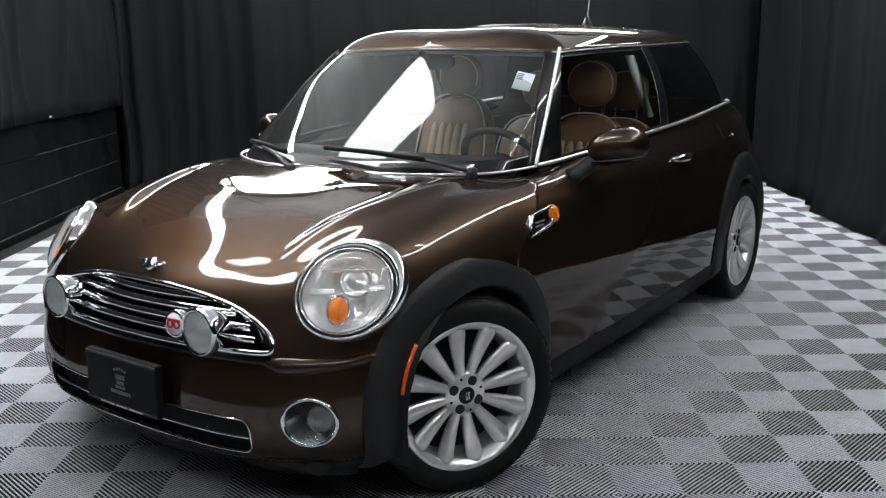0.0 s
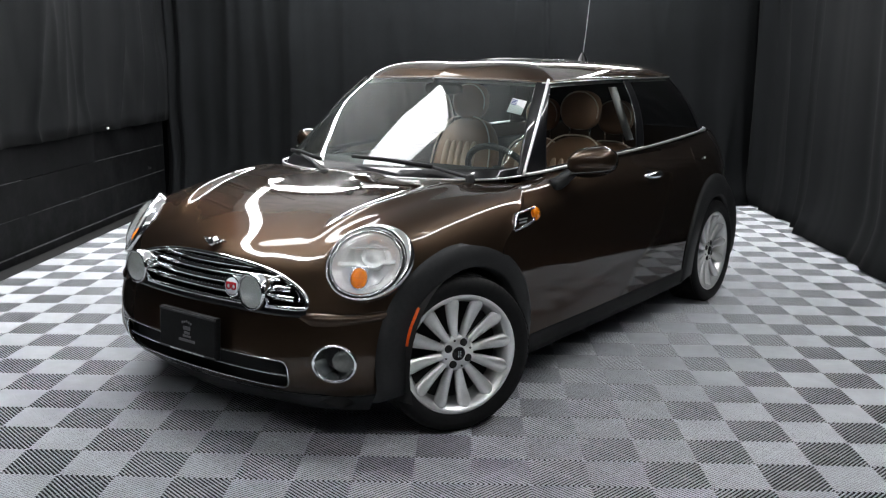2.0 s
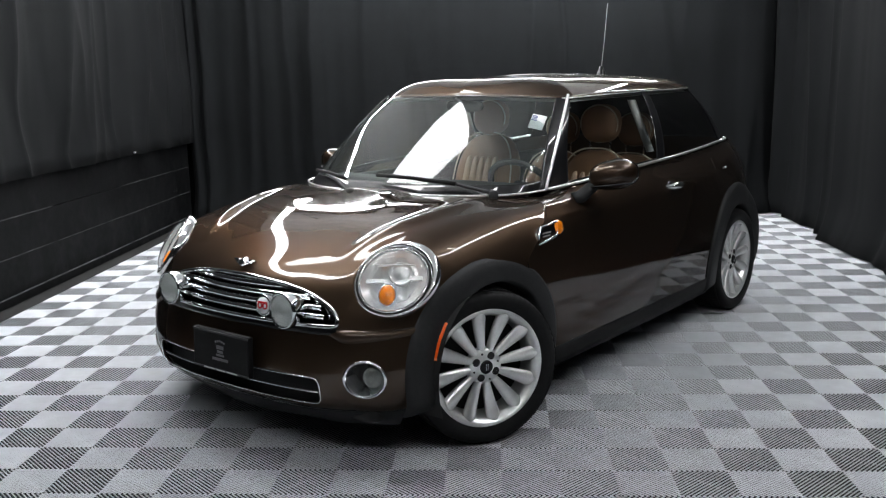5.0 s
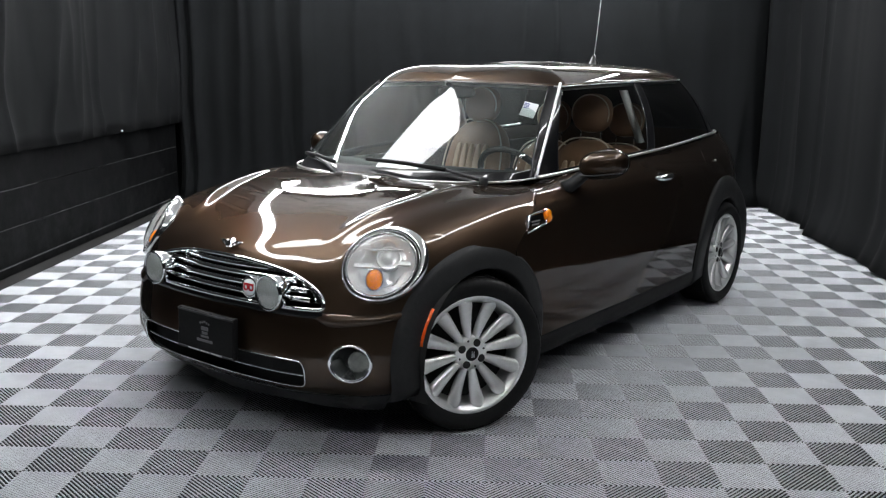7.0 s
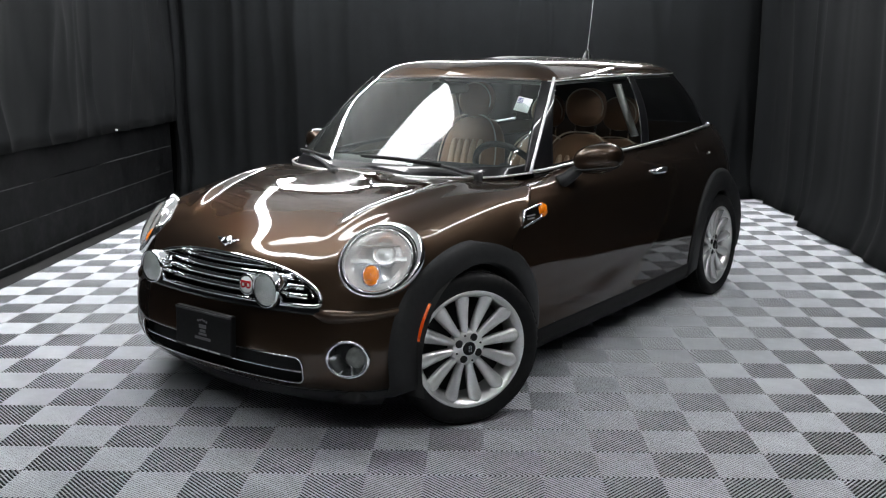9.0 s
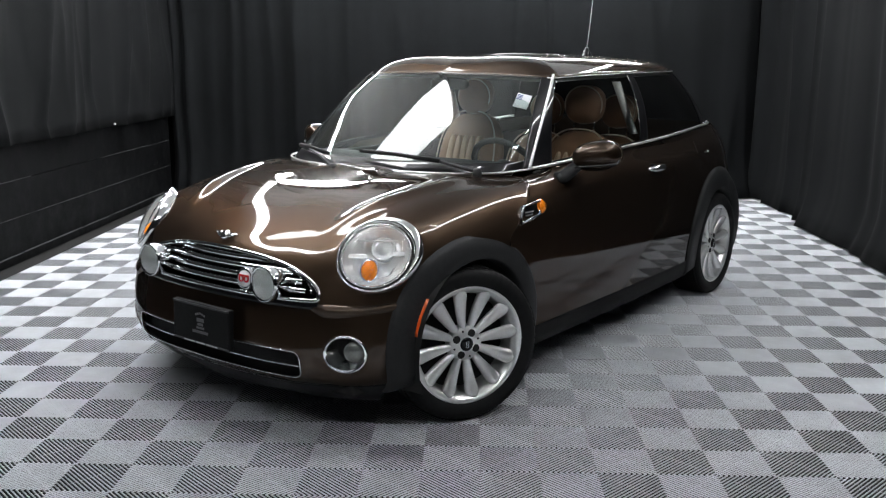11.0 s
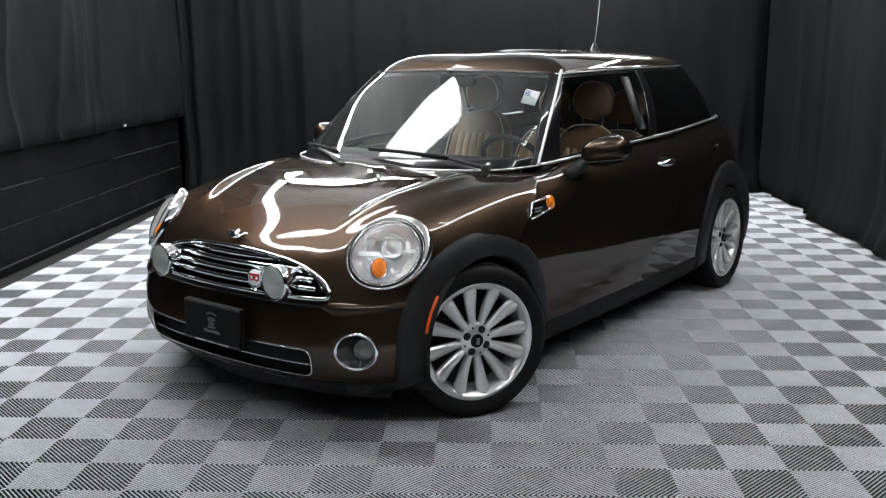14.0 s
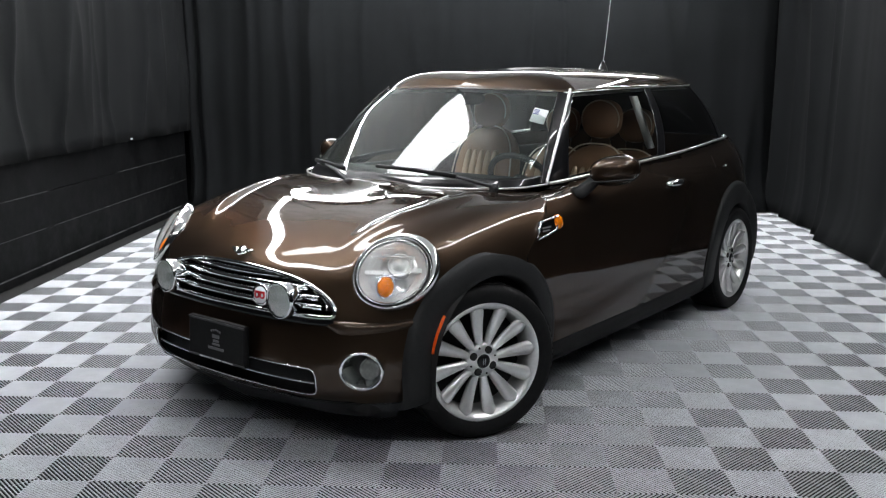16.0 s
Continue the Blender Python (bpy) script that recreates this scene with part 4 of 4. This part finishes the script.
# number plate blank
bm = bmesh.new()
box(bm, (-0.162, -0.02, -0.079), (0.162, 0.006, 0.079), 0.006)
plate = part("plate", bm, PLATE, car, "black dealer plate on the bumper with a grey crown print", False, m=pose(0.028, -0.673, 0.397, -3, 0, 0))
bm = bmesh.new()
box(bm, (-0.162, -0.022, 0.067), (0.162, -0.019, 0.075), 0.001)
part("plate_rim", bm, SCUFF, plate, smooth=False)
bm = bmesh.new()
box(bm, (-0.162, -0.022, -0.075), (0.162, -0.019, -0.067), 0.001)
part("plate_rim", bm, SCUFF, plate, smooth=False)
for x0, x1 in ((-0.095, -0.03), (-0.022, 0.03), (0.038, 0.10)):
    bm = bmesh.new()
    box(bm, (x0, -0.0226, -0.0735), (x1, -0.0215, -0.0690))
    part("print_bar", bm, PALETRIM, plate, smooth=False)
for k in range(5):
    bm = bmesh.new()
    lathe(bm, [(0.0045, 0.0), (0.0045, 0.0015), (0.0001, 0.0015)], 12, frame_to(Vector((-0.024 + 0.012 * k, -0.0205, 0.036 + 0.006 * (1 - abs(k - 2) / 2))), (0, -1, 0)))
    part("print_dot", bm, PLATEPRINT, plate)
for z, w, h in ((0.016, 0.020, 0.007), (-0.001, 0.016, 0.005), (-0.014, 0.022, 0.004), (-0.030, 0.045, 0.005)):
    bm = bmesh.new()
    box(bm, (-w, -0.0215, z - h), (w, -0.020, z + h))
    part("print_bar", bm, PLATEPRINT, plate, smooth=False)

# bonnet emblem: winged chrome roundel
bm = bmesh.new()
emblem_m = frame_to(Vector((0, -0.530, 0.712)), (0, -0.62, 0.78))
lathe(bm, [(0.021, -0.004), (0.022, 0.006), (0.018, 0.009), (0.0001, 0.010)], 32)
for s in (1, -1):
    for k in range(3):
        w = 0.062 - 0.013 * k
        y = 0.008 - 0.008 * k
        box(bm, (min(s * 0.016, s * w), y - 0.003, -0.004), (max(s * 0.016, s * w), y + 0.003, 0.006), 0.0015)
part("emblem", bm, CHROME, car, "winged chrome bonnet emblem", m=emblem_m)

# washer jets
for x, y, z in ((0.262, 0.006, 0.879), (-0.250, 0.008, 0.881)):
    bm = bmesh.new()
    lathe(bm, [(0.010, -0.006), (0.009, 0.006), (0.005, 0.010), (0.0001, 0.010)], 16, pose(x, y, z, 12, 0, 0))
    part("washer_jet", bm, CLADDING, car, "small black washer jet")

# side markers and scuttle trims
for s in (1, -1):
    bm = bmesh.new()
    rows = []
    for i in range(9):
        a = radians(41 - 24 * i / 8)
        row = []
        for r, lift in ((0.328, 0.006), (0.328, 0.013), (0.345, 0.013), (0.345, 0.006)):
            y, z = ARCH_Y + 0.006 - r * math.cos(a), HUB_Z + r * math.sin(a)
            ss, lo, hi = s_at(y), 0.0, 7.0
            for _ in range(24):
                mid = (lo + hi) / 2
                lo, hi = (mid, hi) if profile(ss, mid)[1] < z else (lo, mid)
            row.append(Vector((s * (body(ss, lo).x + lift + 0.008), y, z)))
        rows.append(row)
    grid_mesh(bm, rows, flip=s < 0)
    for row in (rows[0], rows[-1]):
        bm.faces.new([bm.verts.new(p) for p in row])
    bmesh.ops.remove_doubles(bm, verts=bm.verts, dist=1e-5)
    bmesh.ops.recalc_face_normals(bm, faces=bm.faces)
    part("side_marker", bm, ORANGE, car, "orange side marker in the arch trim")
    # slanted chrome frame with the side indicator
    m = Matrix(((0, 0, s, s * 0.805), (1, 0, 0, 0.365), (0, 1, 0, 0.768), (0, 0, 0, 1)))
    lean = pose(0, 0, 0, -12, 0, 0)
    frame_pts = [(-0.088, -0.040), (-0.070, -0.008), (-0.046, 0.024), (0.02, 0.031), (0.078, 0.034), (0.074, 0.005), (0.060, -0.020), (-0.01, -0.030)]
    bm = bmesh.new()
    tube(bm, [m @ lean @ Vector((a, b, 0.008)) for a, b in frame_pts], 0.0055, 8, closed=True)
    trim = part("scuttle_trim", bm, CHROME, car, "slanted chrome side frame with a black inlay")
    bm = bmesh.new()
    lo = [bm.verts.new(m @ lean @ Vector((a, b, 0.004))) for a, b in frame_pts]
    bm.faces.new(lo)
    got = bmesh.ops.extrude_face_region(bm, geom=bm.faces[:])
    bmesh.ops.translate(bm, vec=Vector((-s * 0.03, 0, 0)), verts=[v for v in got["geom"] if isinstance(v, bmesh.types.BMVert)])
    part("inlay", bm, BLACKGLOSS, trim, smooth=False)
    bm = bmesh.new()
    lathe(bm, [(0.031, -0.02), (0.030, 0.008), (0.021, 0.017), (0.0001, 0.021)], 32, m @ lean @ pose(0.088, 0.010, 0.0))
    bmesh.ops.recalc_face_normals(bm, faces=bm.faces)
    part("side_indicator", bm, AMBER, trim, "round orange side indicator")
    for k in range(2):
        bm = bmesh.new()
        box(bm, (-0.04, -0.004 - 0.012 * k, 0.006), (0.02 - 0.01 * k, 0.002 - 0.012 * k, 0.0085))
        bmesh.ops.transform(bm, matrix=m @ lean, verts=bm.verts)
        bmesh.ops.recalc_face_normals(bm, faces=bm.faces)
        part("trim_mark", bm, SILVER, trim, smooth=False)


# mirrors
def door_mirror(s):
    bm = bmesh.new()
    rows = []
    hub = 0.868 if s > 0 else 0.825
    for i in range(25):
        v = math.pi * i / 24
        row = []
        for j in range(40):
            a = 2 * math.pi * j / 40
            ex, ez = math.cos(a), math.sin(a)
            rr = max(1e-4, math.sin(v)) ** 0.72
            x = math.copysign(abs(ex) ** 0.85, ex) * 0.100 * rr
            z = math.copysign(abs(ez) ** 0.85, ez) * 0.067 * rr
            row.append(Vector((s * (hub + x), 0.815 - 0.080 * math.cos(v) + 0.10 * (x / 0.108) * 0.25, 0.962 + z + 0.012 * x / 0.108)))
        rows.append(row)
    grid_mesh(bm, rows, close_u=True)
    bmesh.ops.remove_doubles(bm, verts=bm.verts, dist=1e-4)
    bmesh.ops.recalc_face_normals(bm, faces=bm.faces)
    shell = part("door_mirror", bm, PAINT, car, "dark brown door mirror housing on a black foot")
    bm = bmesh.new()
    tube(bm, [(s * 0.735, 0.700, 0.858), (s * 0.760, 0.722, 0.872), (s * 0.785, 0.755, 0.905), (s * 0.82, 0.80, 0.945)], lambda u: 0.040 - 0.010 * u, 12, 0.8)
    part("mirror_foot", bm, CLADDING, shell, "black mirror foot")
    pts = []
    for j in range(40):
        a = 2 * math.pi * j / 40
        x = math.cos(a) * 0.096
        pts.append(Vector((s * (hub + x), 0.815 + 0.05 * (x / 0.108) * 0.5 - 0.082 * math.sin(math.acos(min(1, abs(x) / 0.108))), 0.922 + 0.012 * x / 0.108)))
    part("mirror_band", tube(bmesh.new(), pts[:20], 0.004, 6), CLADDING, shell)
    bm = bmesh.new()
    lathe(bm, [(0.090, 0.0), (0.0001, 0.002)], 32, Matrix.Translation((s * hub, 0.885, 0.966)) @ pose(0, 0, 0, -90, 0, 0), squash=0.7)
    part("mirror_glass", bm, CHROME, shell, "mirror glass")
    return shell


door_mirror(1)
door_mirror(-1)


# door handles
for s in (1, -1):
    bm = bmesh.new()
    tube(bm, [(s * 0.796, 1.50, 0.832), (s * 0.822, 1.53, 0.834), (s * 0.832, 1.58, 0.836), (s * 0.822, 1.64, 0.838), (s * 0.794, 1.67, 0.838)], lambda u: 0.010 + 0.008 * math.sin(math.pi * u), 10)
    part("door_handle", bm, CHROME, car, "chrome door handle")
    bm = bmesh.new()
    lathe(bm, [(0.045, -0.002), (0.04, 0.002), (0.0001, 0.001)], 28, frame_to(Vector((s * 0.800, 1.57, 0.832)), (s * 0.92, 0, 0.38)), squash=0.6)
    part("handle_cup", bm, BLACKGLOSS, car)
# fuel flap edge and small stud on the rear quarter
for s in (1, -1):
    bm = bmesh.new()
    tube(bm, [(s * (0.778 - 0.008 * k), 2.195, 0.862 + 0.016 * k) for k in range(5)], 0.0008, 6)
    part("panel_edge", bm, SCUFF, car)
    bm = bmesh.new()
    lathe(bm, [(0.006, -0.004), (0.005, 0.003), (0.0001, 0.005)], 12, frame_to(Vector((s * 0.778, 2.344, 0.861)), (s * 0.95, 0.1, 0.3)))
    part("lock_stud", bm, PAPER, car, "small bright stud")

# silver strip that paints the highlight along the bonnet's rear edge
pts = []
for i in range(81):
    k = -1 + i / 40
    p = Vector(spline(LOW, 2.95 * abs(k)))
    out = Vector((p.x, p.y - 1.0, 0)).normalized() * 0.014
    pts.append(Vector((math.copysign(p.x + out.x, k), p.y + out.y, p.z + 0.006)))
part("bonnet_edge_highlight", tube(bmesh.new(), pts, 0.0048, 12), SILVER, car, "silver strip drawing the highlight on the bonnet's rear edge")


# wipers
def wiper(pivot, elbow, tip0, tip1):
    bm = bmesh.new()
    tube(bm, [pivot, Vector(pivot).lerp(Vector(elbow), 0.5) + Vector((0, -0.004, 0.012)), elbow], lambda u: 0.014 - 0.006 * u, 8, 0.6)
    arm = part("wiper", bm, WIPER, car, "black windscreen wiper")
    bm = bmesh.new()
    mid = (Vector(tip0) + Vector(tip1)) / 2 + Vector((0, -0.01, 0.006))
    tube(bm, [tip0, Vector(tip0).lerp(mid, 0.6), mid, mid.lerp(Vector(tip1), 0.4), tip1], 0.009, 6)
    part("blade", bm, RUBBER, arm)
    bm = bmesh.new()
    lathe(bm, [(0.020, -0.02), (0.019, 0.008), (0.010, 0.014), (0.0001, 0.014)], 16, Matrix.Translation(pivot))
    part("pivot", bm, CLADDING, arm)


wiper((0.565, 0.335, 0.915), (0.23, 0.255, 0.965), (0.42, 0.265, 0.955), (-0.02, 0.262, 0.972))
wiper((-0.10, 0.165, 0.905), (-0.38, 0.305, 0.955), (-0.20, 0.245, 0.95), (-0.52, 0.375, 0.962))

# roof: sunroof panel, rear spoiler, antenna
bm = bmesh.new()
rows = []
for j in range(13):
    y = 1.50 + 0.55 * j / 12
    rows.append([Vector((x, y, 1.408 - 0.045 * 0.6 * ((y - 1.55) / 0.75) ** 2 - 0.10 * abs(x / 0.56) ** 2.6)) for x in (0.36 * (-1 + i / 10) for i in range(21))])
grid_mesh(bm, rows)
ob = part("sunroof", bm, BLACKGLOSS, car, "glossy black sunroof panel")
solid = ob.modifiers.new("sheet", "SOLIDIFY")
solid.thickness = 0.02
bm = bmesh.new()
rows = []
for j in range(7):
    u = j / 6
    rows.append([Vector((x * (1 - 0.08 * u), 2.34 + 0.20 * u - 0.10 * (x / 0.5) ** 2, 1.362 - 0.016 * u - 0.03 * abs(x / 0.5) ** 2.2)) for x in (0.47 * (-1 + i / 14) for i in range(29))])
grid_mesh(bm, rows)
ob = part("roof_spoiler", bm, PAINT, car, "brown roof spoiler")
solid = ob.modifiers.new("sheet", "SOLIDIFY")
solid.thickness = 0.022
bm = bmesh.new()
lathe(bm, [(0.036, -0.02), (0.034, 0.010), (0.027, 0.034), (0.016, 0.058), (0.008, 0.076), (0.0001, 0.078)], 20, pose(0, 2.29, 1.372))
antenna = part("antenna", bm, BLACKGLOSS, car, "thin black roof antenna on a rubber foot")
part("rod", tube(bmesh.new(), [(0, 2.29, 1.44), (0, 2.32, 1.58), (0, 2.36, 1.82)], lambda u: 0.0024 - 0.0008 * u, 6), PALETRIM, antenna)

# ---- cabin ----
bm = bmesh.new()
rows = []
for y, z in ((0.30, 0.86), (0.42, 0.925), (0.58, 0.93), (0.68, 0.90), (0.72, 0.82), (0.70, 0.62), (0.62, 0.45)):
    rows.append([Vector((x, y + 0.10 * (abs(x) / 0.62) ** 2, z - 0.01 * (abs(x) / 0.6) ** 2)) for x in (0.64 * (-1 + i / 16) for i in range(33))])
grid_mesh(bm, rows)
part("dashboard", bm, CABIN, car, "black dashboard")
bm = bmesh.new()
box(bm, (-0.68, 0.4, 0.30), (0.68, 2.9, 0.36))
part("cabin_floor", bm, CABIN, car)
for s in (1, -1):
    bm = bmesh.new()
    box(bm, (s * 0.66 - 0.02, 0.60, 0.34), (s * 0.66 + 0.02, 2.7, 0.90), 0.01)
    part("door_lining", bm, CABIN, car)
    bm = bmesh.new()
    rows = []
    for j in range(9):
        u = j / 8
        a, b = Vector((0.550, 1.565, 1.262)), Vector((0.585, 1.725, 0.985))
        p = a.lerp(b, u)
        rows.append([Vector((s * (p.x + dx), p.y + dy, p.z)) for dx, dy in ((0, -0.01), (0.012, 0.03), (0.0, 0.085), (-0.02, 0.03))])
    grid_mesh(bm, rows, close_u=True)
    bmesh.ops.recalc_face_normals(bm, faces=bm.faces)
    part("belt_pillar_trim", bm, PALETRIM, car, "pale inner pillar trim")
bm = bmesh.new()
rows = [[roof_point(10 * i / 60, (j / 10) ** 1.3, -0.03) for i in range(61)] for j in range(11)]
grid_mesh(bm, rows)
grid_mesh(bm, mirrored(rows), flip=True)
part("headliner", bm, PALETRIM, car, "pale grey headliner")


def cushion(bm, w, d, h, m, power=2.6, n=28, steps=14):
    """A soft rounded block."""
    rows = []
    for i in range(steps + 1):
        v = math.pi * (i / steps - 0.5)
        cv, sv = abs(math.cos(v)) ** (2 / power), math.copysign(abs(math.sin(v)) ** (2 / power), math.sin(v))
        row = []
        for j in range(n):
            a = 2 * math.pi * j / n
            ca, sa = math.cos(a), math.sin(a)
            row.append(m @ Vector((w / 2 * cv * math.copysign(abs(ca) ** (2 / power), ca), d / 2 * cv * math.copysign(abs(sa) ** (2 / power), sa), h / 2 * sv)))
        rows.append(row)
    grid_mesh(bm, rows, close_u=True)
    return bm


def seat(x, y, headrest_z, name="front_seat", wide=0.43, back_h=0.66):
    rake = pose(x, y, 0.42, -16, 0, 0)
    bm = bmesh.new()
    cushion(bm, wide, 0.17, back_h, rake @ pose(0, 0, back_h / 2), 2.7)
    base = part(name, bm, LEATHER, car, "tan leather seat with pale piping and a ribbed middle")
    bm = bmesh.new()
    cushion(bm, wide, 0.52, 0.18, pose(x, y - 0.24, 0.48, -6, 0, 0), 3.2)
    part("cushion", bm, LEATHER, base)
    for k in range(5):
        bm = bmesh.new()
        cushion(bm, 0.045, 0.05, back_h * 0.56, rake @ pose(-0.092 + 0.046 * k, -0.072, back_h * 0.50), 3.0, 14, 10)
        part("rib", bm, PALELEATHER, base, "pale tan seat rib")
    pts = []
    for i in range(41):
        a = math.pi * i / 40
        pts.append(rake @ Vector((-math.copysign(abs(math.cos(a)) ** 0.7, math.cos(a)) * (wide / 2 - 0.012), -0.062, back_h * 0.45 + (back_h * 0.545) * abs(math.sin(a)) ** 0.72)))
    part("piping", tube(bmesh.new(), pts, 0.0045, 6), PIPING, base)
    bm = bmesh.new()
    hz = headrest_z
    cushion(bm, 0.225, 0.12, 0.205, pose(x, y + 0.165, hz, -10, 0, 0), 2.5)
    part("headrest", bm, LEATHER, base)
    pts = [Vector((x + 0.110 * math.cos(a), y + 0.140, hz + 0.098 * math.sin(a))) for a in (2 * math.pi * i / 40 for i in range(40))]
    bm = bmesh.new()
    tube(bm, pts, 0.004, 6, closed=True)
    part("headrest_piping", bm, PIPING, base)
    for dx in (-0.06, 0.06):
        bm = bmesh.new()
        tube(bm, [(x + dx, y + 0.15, hz - 0.16), (x + dx, y + 0.16, hz - 0.05)], 0.006, 8)
        part("headrest_post", bm, CHROME, base)
    return base


seat(0.365, 1.46, 1.138, back_h=0.60)
seat(-0.35, 1.46, 1.165, back_h=0.675)
seat(0.24, 2.12, 1.07, "rear_seat", 0.44, 0.52)
seat(-0.26, 2.12, 1.07, "rear_seat", 0.46, 0.52)

# steering wheel
bm = bmesh.new()
wheel_m = frame_to(Vector((0.370, 0.86, 0.860)), (0, 0.82, 0.57))
pts = [wheel_m @ Vector((0.177 * math.cos(a), 0.177 * math.sin(a), 0)) for a in (2 * math.pi * i / 48 for i in range(48))]
tube(bm, pts, 0.015, 10, closed=True)
steering_wheel = part("steering_wheel", bm, CABIN, car, "black three-spoke steering wheel")
for a in (0, 180, 270):
    bm = bmesh.new()
    tube(bm, [wheel_m @ Vector((r * math.cos(radians(a)), r * math.sin(radians(a)), -0.012 * (1 - r / 0.18))) for r in (0.04, 0.10, 0.175)], 0.012, 8, 0.5)
    part("wheel_spoke", bm, CABIN, steering_wheel)
bm = bmesh.new()
lathe(bm, [(0.062, -0.03), (0.06, 0.005), (0.045, 0.014), (0.0001, 0.018)], 28, wheel_m)
part("wheel_hub", bm, CABIN, steering_wheel)
bm = bmesh.new()
tube(bm, [wheel_m @ Vector((0, 0, 0)), wheel_m @ Vector((0, -0.02, -0.22))], 0.035, 12)
part("steering_column", bm, CABIN, steering_wheel)

# rear-view mirror
bm = bmesh.new()
cushion(bm, 0.22, 0.05, 0.06, pose(0.0, 0.90, 1.255, 8, 0, 0), 3.0)
mirror = part("rear_view_mirror", bm, CABIN, car, "black rear-view mirror")
bm = bmesh.new()
tube(bm, [(0, 0.88, 1.27), (0, 0.82, 1.30)], 0.010, 8)
part("mirror_stem", bm, CABIN, mirror)

# paper sticker behind the windscreen
m = frame_to(Vector((0.521, 0.745, 1.190)), (0.30, -0.78, 0.55))
bm = bmesh.new()
box(bm, (-0.034, -0.036, -0.001), (0.034, 0.036, 0.001))
sticker = part("sticker", bm, PAPER, car, "white paper sticker with blue print inside the windscreen", False, m=m @ pose(0, 0, 0, 0, 0, -14))
for k in range(4):
    bm = bmesh.new()
    box(bm, (-0.031, 0.004 + 0.007 * k, 0.001), (-0.006, 0.008 + 0.007 * k, 0.0018))
    part("print_bar", bm, INK, sticker, smooth=False)

# ---- floor tiles ----
SQUARE, RIBS = 0.2, 11
U0, V0 = 0.073, 0.063


def tile_mesh(size, flip):
    """A square tile of slanting ribs; the ribs run along (1, 1), or (1, -1) where flip is set. Its corner is the origin."""
    bm = bmesh.new()
    pitch = size / RIBS
    half, top = pitch * 0.19, 0.0

    def clip(c0, c1):
        """The band c0 < x - y < c1 of the square."""
        pts = [(0, 0), (size, 0), (size, size), (0, size)]
        for sign, c in ((1, c0), (-1, -c1)):
            res = []
            for i in range(len(pts)):
                a, b = pts[i], pts[(i + 1) % len(pts)]
                da, db = sign * (a[0] - a[1]) - c, sign * (b[0] - b[1]) - c
                if da >= 0:
                    res.append(a)
                if (da >= 0) != (db >= 0):
                    t = da / (da - db)
                    res.append((a[0] + t * (b[0] - a[0]), a[1] + t * (b[1] - a[1])))
            pts = res
            if len(pts) < 3:
                return []
        return pts

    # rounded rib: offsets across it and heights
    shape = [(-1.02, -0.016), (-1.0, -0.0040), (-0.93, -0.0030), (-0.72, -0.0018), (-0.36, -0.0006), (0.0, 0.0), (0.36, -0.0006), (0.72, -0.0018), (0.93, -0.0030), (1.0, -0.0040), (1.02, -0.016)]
    for k in range(-RIBS, RIBS + 1):
        c = k * pitch
        for (o0, h0), (o1, h1) in zip(shape, shape[1:]):
            pts = clip(c + o0 * half, c + o1 * half)
            if len(pts) < 3:
                continue
            vs = []
            for x, y in pts:
                u = ((x - y - c) / half - o0) / (o1 - o0)
                vs.append((size - x if flip else x, y, h0 + (h1 - h0) * u))
            face = bm.faces.new([bm.verts.new(v) for v in (vs[::-1] if flip else vs)])
            # steep lower flanks take the near-black that paints the gap's shade
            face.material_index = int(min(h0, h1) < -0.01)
    # one thin cross rib on the other diagonal
    w = 0.0011
    pts = [(w, size), (0, size), (0, size - w), (size - w, 0), (size, 0), (size, w)]
    if flip:
        pts = [(size - x, y) for x, y in pts][::-1]
    hi = [bm.verts.new((x, y, top - 0.0025)) for x, y in pts]
    bm.faces.new(hi)
    bmesh.ops.remove_doubles(bm, verts=bm.verts, dist=1e-5)
    me = bpy.data.meshes.new("tile")
    bm.to_mesh(me)
    bm.free()
    me.materials.append(TILE)
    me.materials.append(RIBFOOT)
    return me


tile_data = [tile_mesh(SQUARE, False), tile_mesh(SQUARE, True)]
cells = []
for i in range(math.floor((LEFT - U0) / SQUARE), math.ceil((RIGHT + 0.2 - U0) / SQUARE)):
    for j in range(math.floor((FRONT - V0) / SQUARE), math.ceil((BACK + 0.1 - V0) / SQUARE)):
        x, y = U0 + SQUARE * i, V0 + SQUARE * j
        if x < LEFT + 0.0:
            continue
        cells.append((x, y, (i + j + 1) % 2))
# the 300 squares about the car's front corner are pieces of their own
near = sorted(cells, key=lambda c: (c[0] + 0.1 - 0.7) ** 2 + (c[1] + 0.1 + 1.1) ** 2)
for x, y, kind_of in near[:300]:
    ob = new("tile", tile_data[kind_of])
    ob.parent = floor
    ob.location = (x, y, 0)
verts, faces, kinds = [], [], []
shapes = [([tuple(v.co) for v in me.vertices], [tuple(p.vertices) for p in me.polygons], [p.material_index for p in me.polygons]) for me in tile_data]
for x, y, kind_of in near[300:]:
    base = len(verts)
    vs, fs, ks = shapes[kind_of]
    kinds += ks
    verts += [(a + x, b + y, c) for a, b, c in vs]
    faces += [tuple(base + q for q in f) for f in fs]
me = bpy.data.meshes.new("tile_field")
me.from_pydata(verts, [], faces)
me.materials.append(TILE)
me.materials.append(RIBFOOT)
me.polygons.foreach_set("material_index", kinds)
field = new("tile_field", me)
field.parent = floor
tagged(field, "grey ribbed plastic floor tiles", kind="stuff")
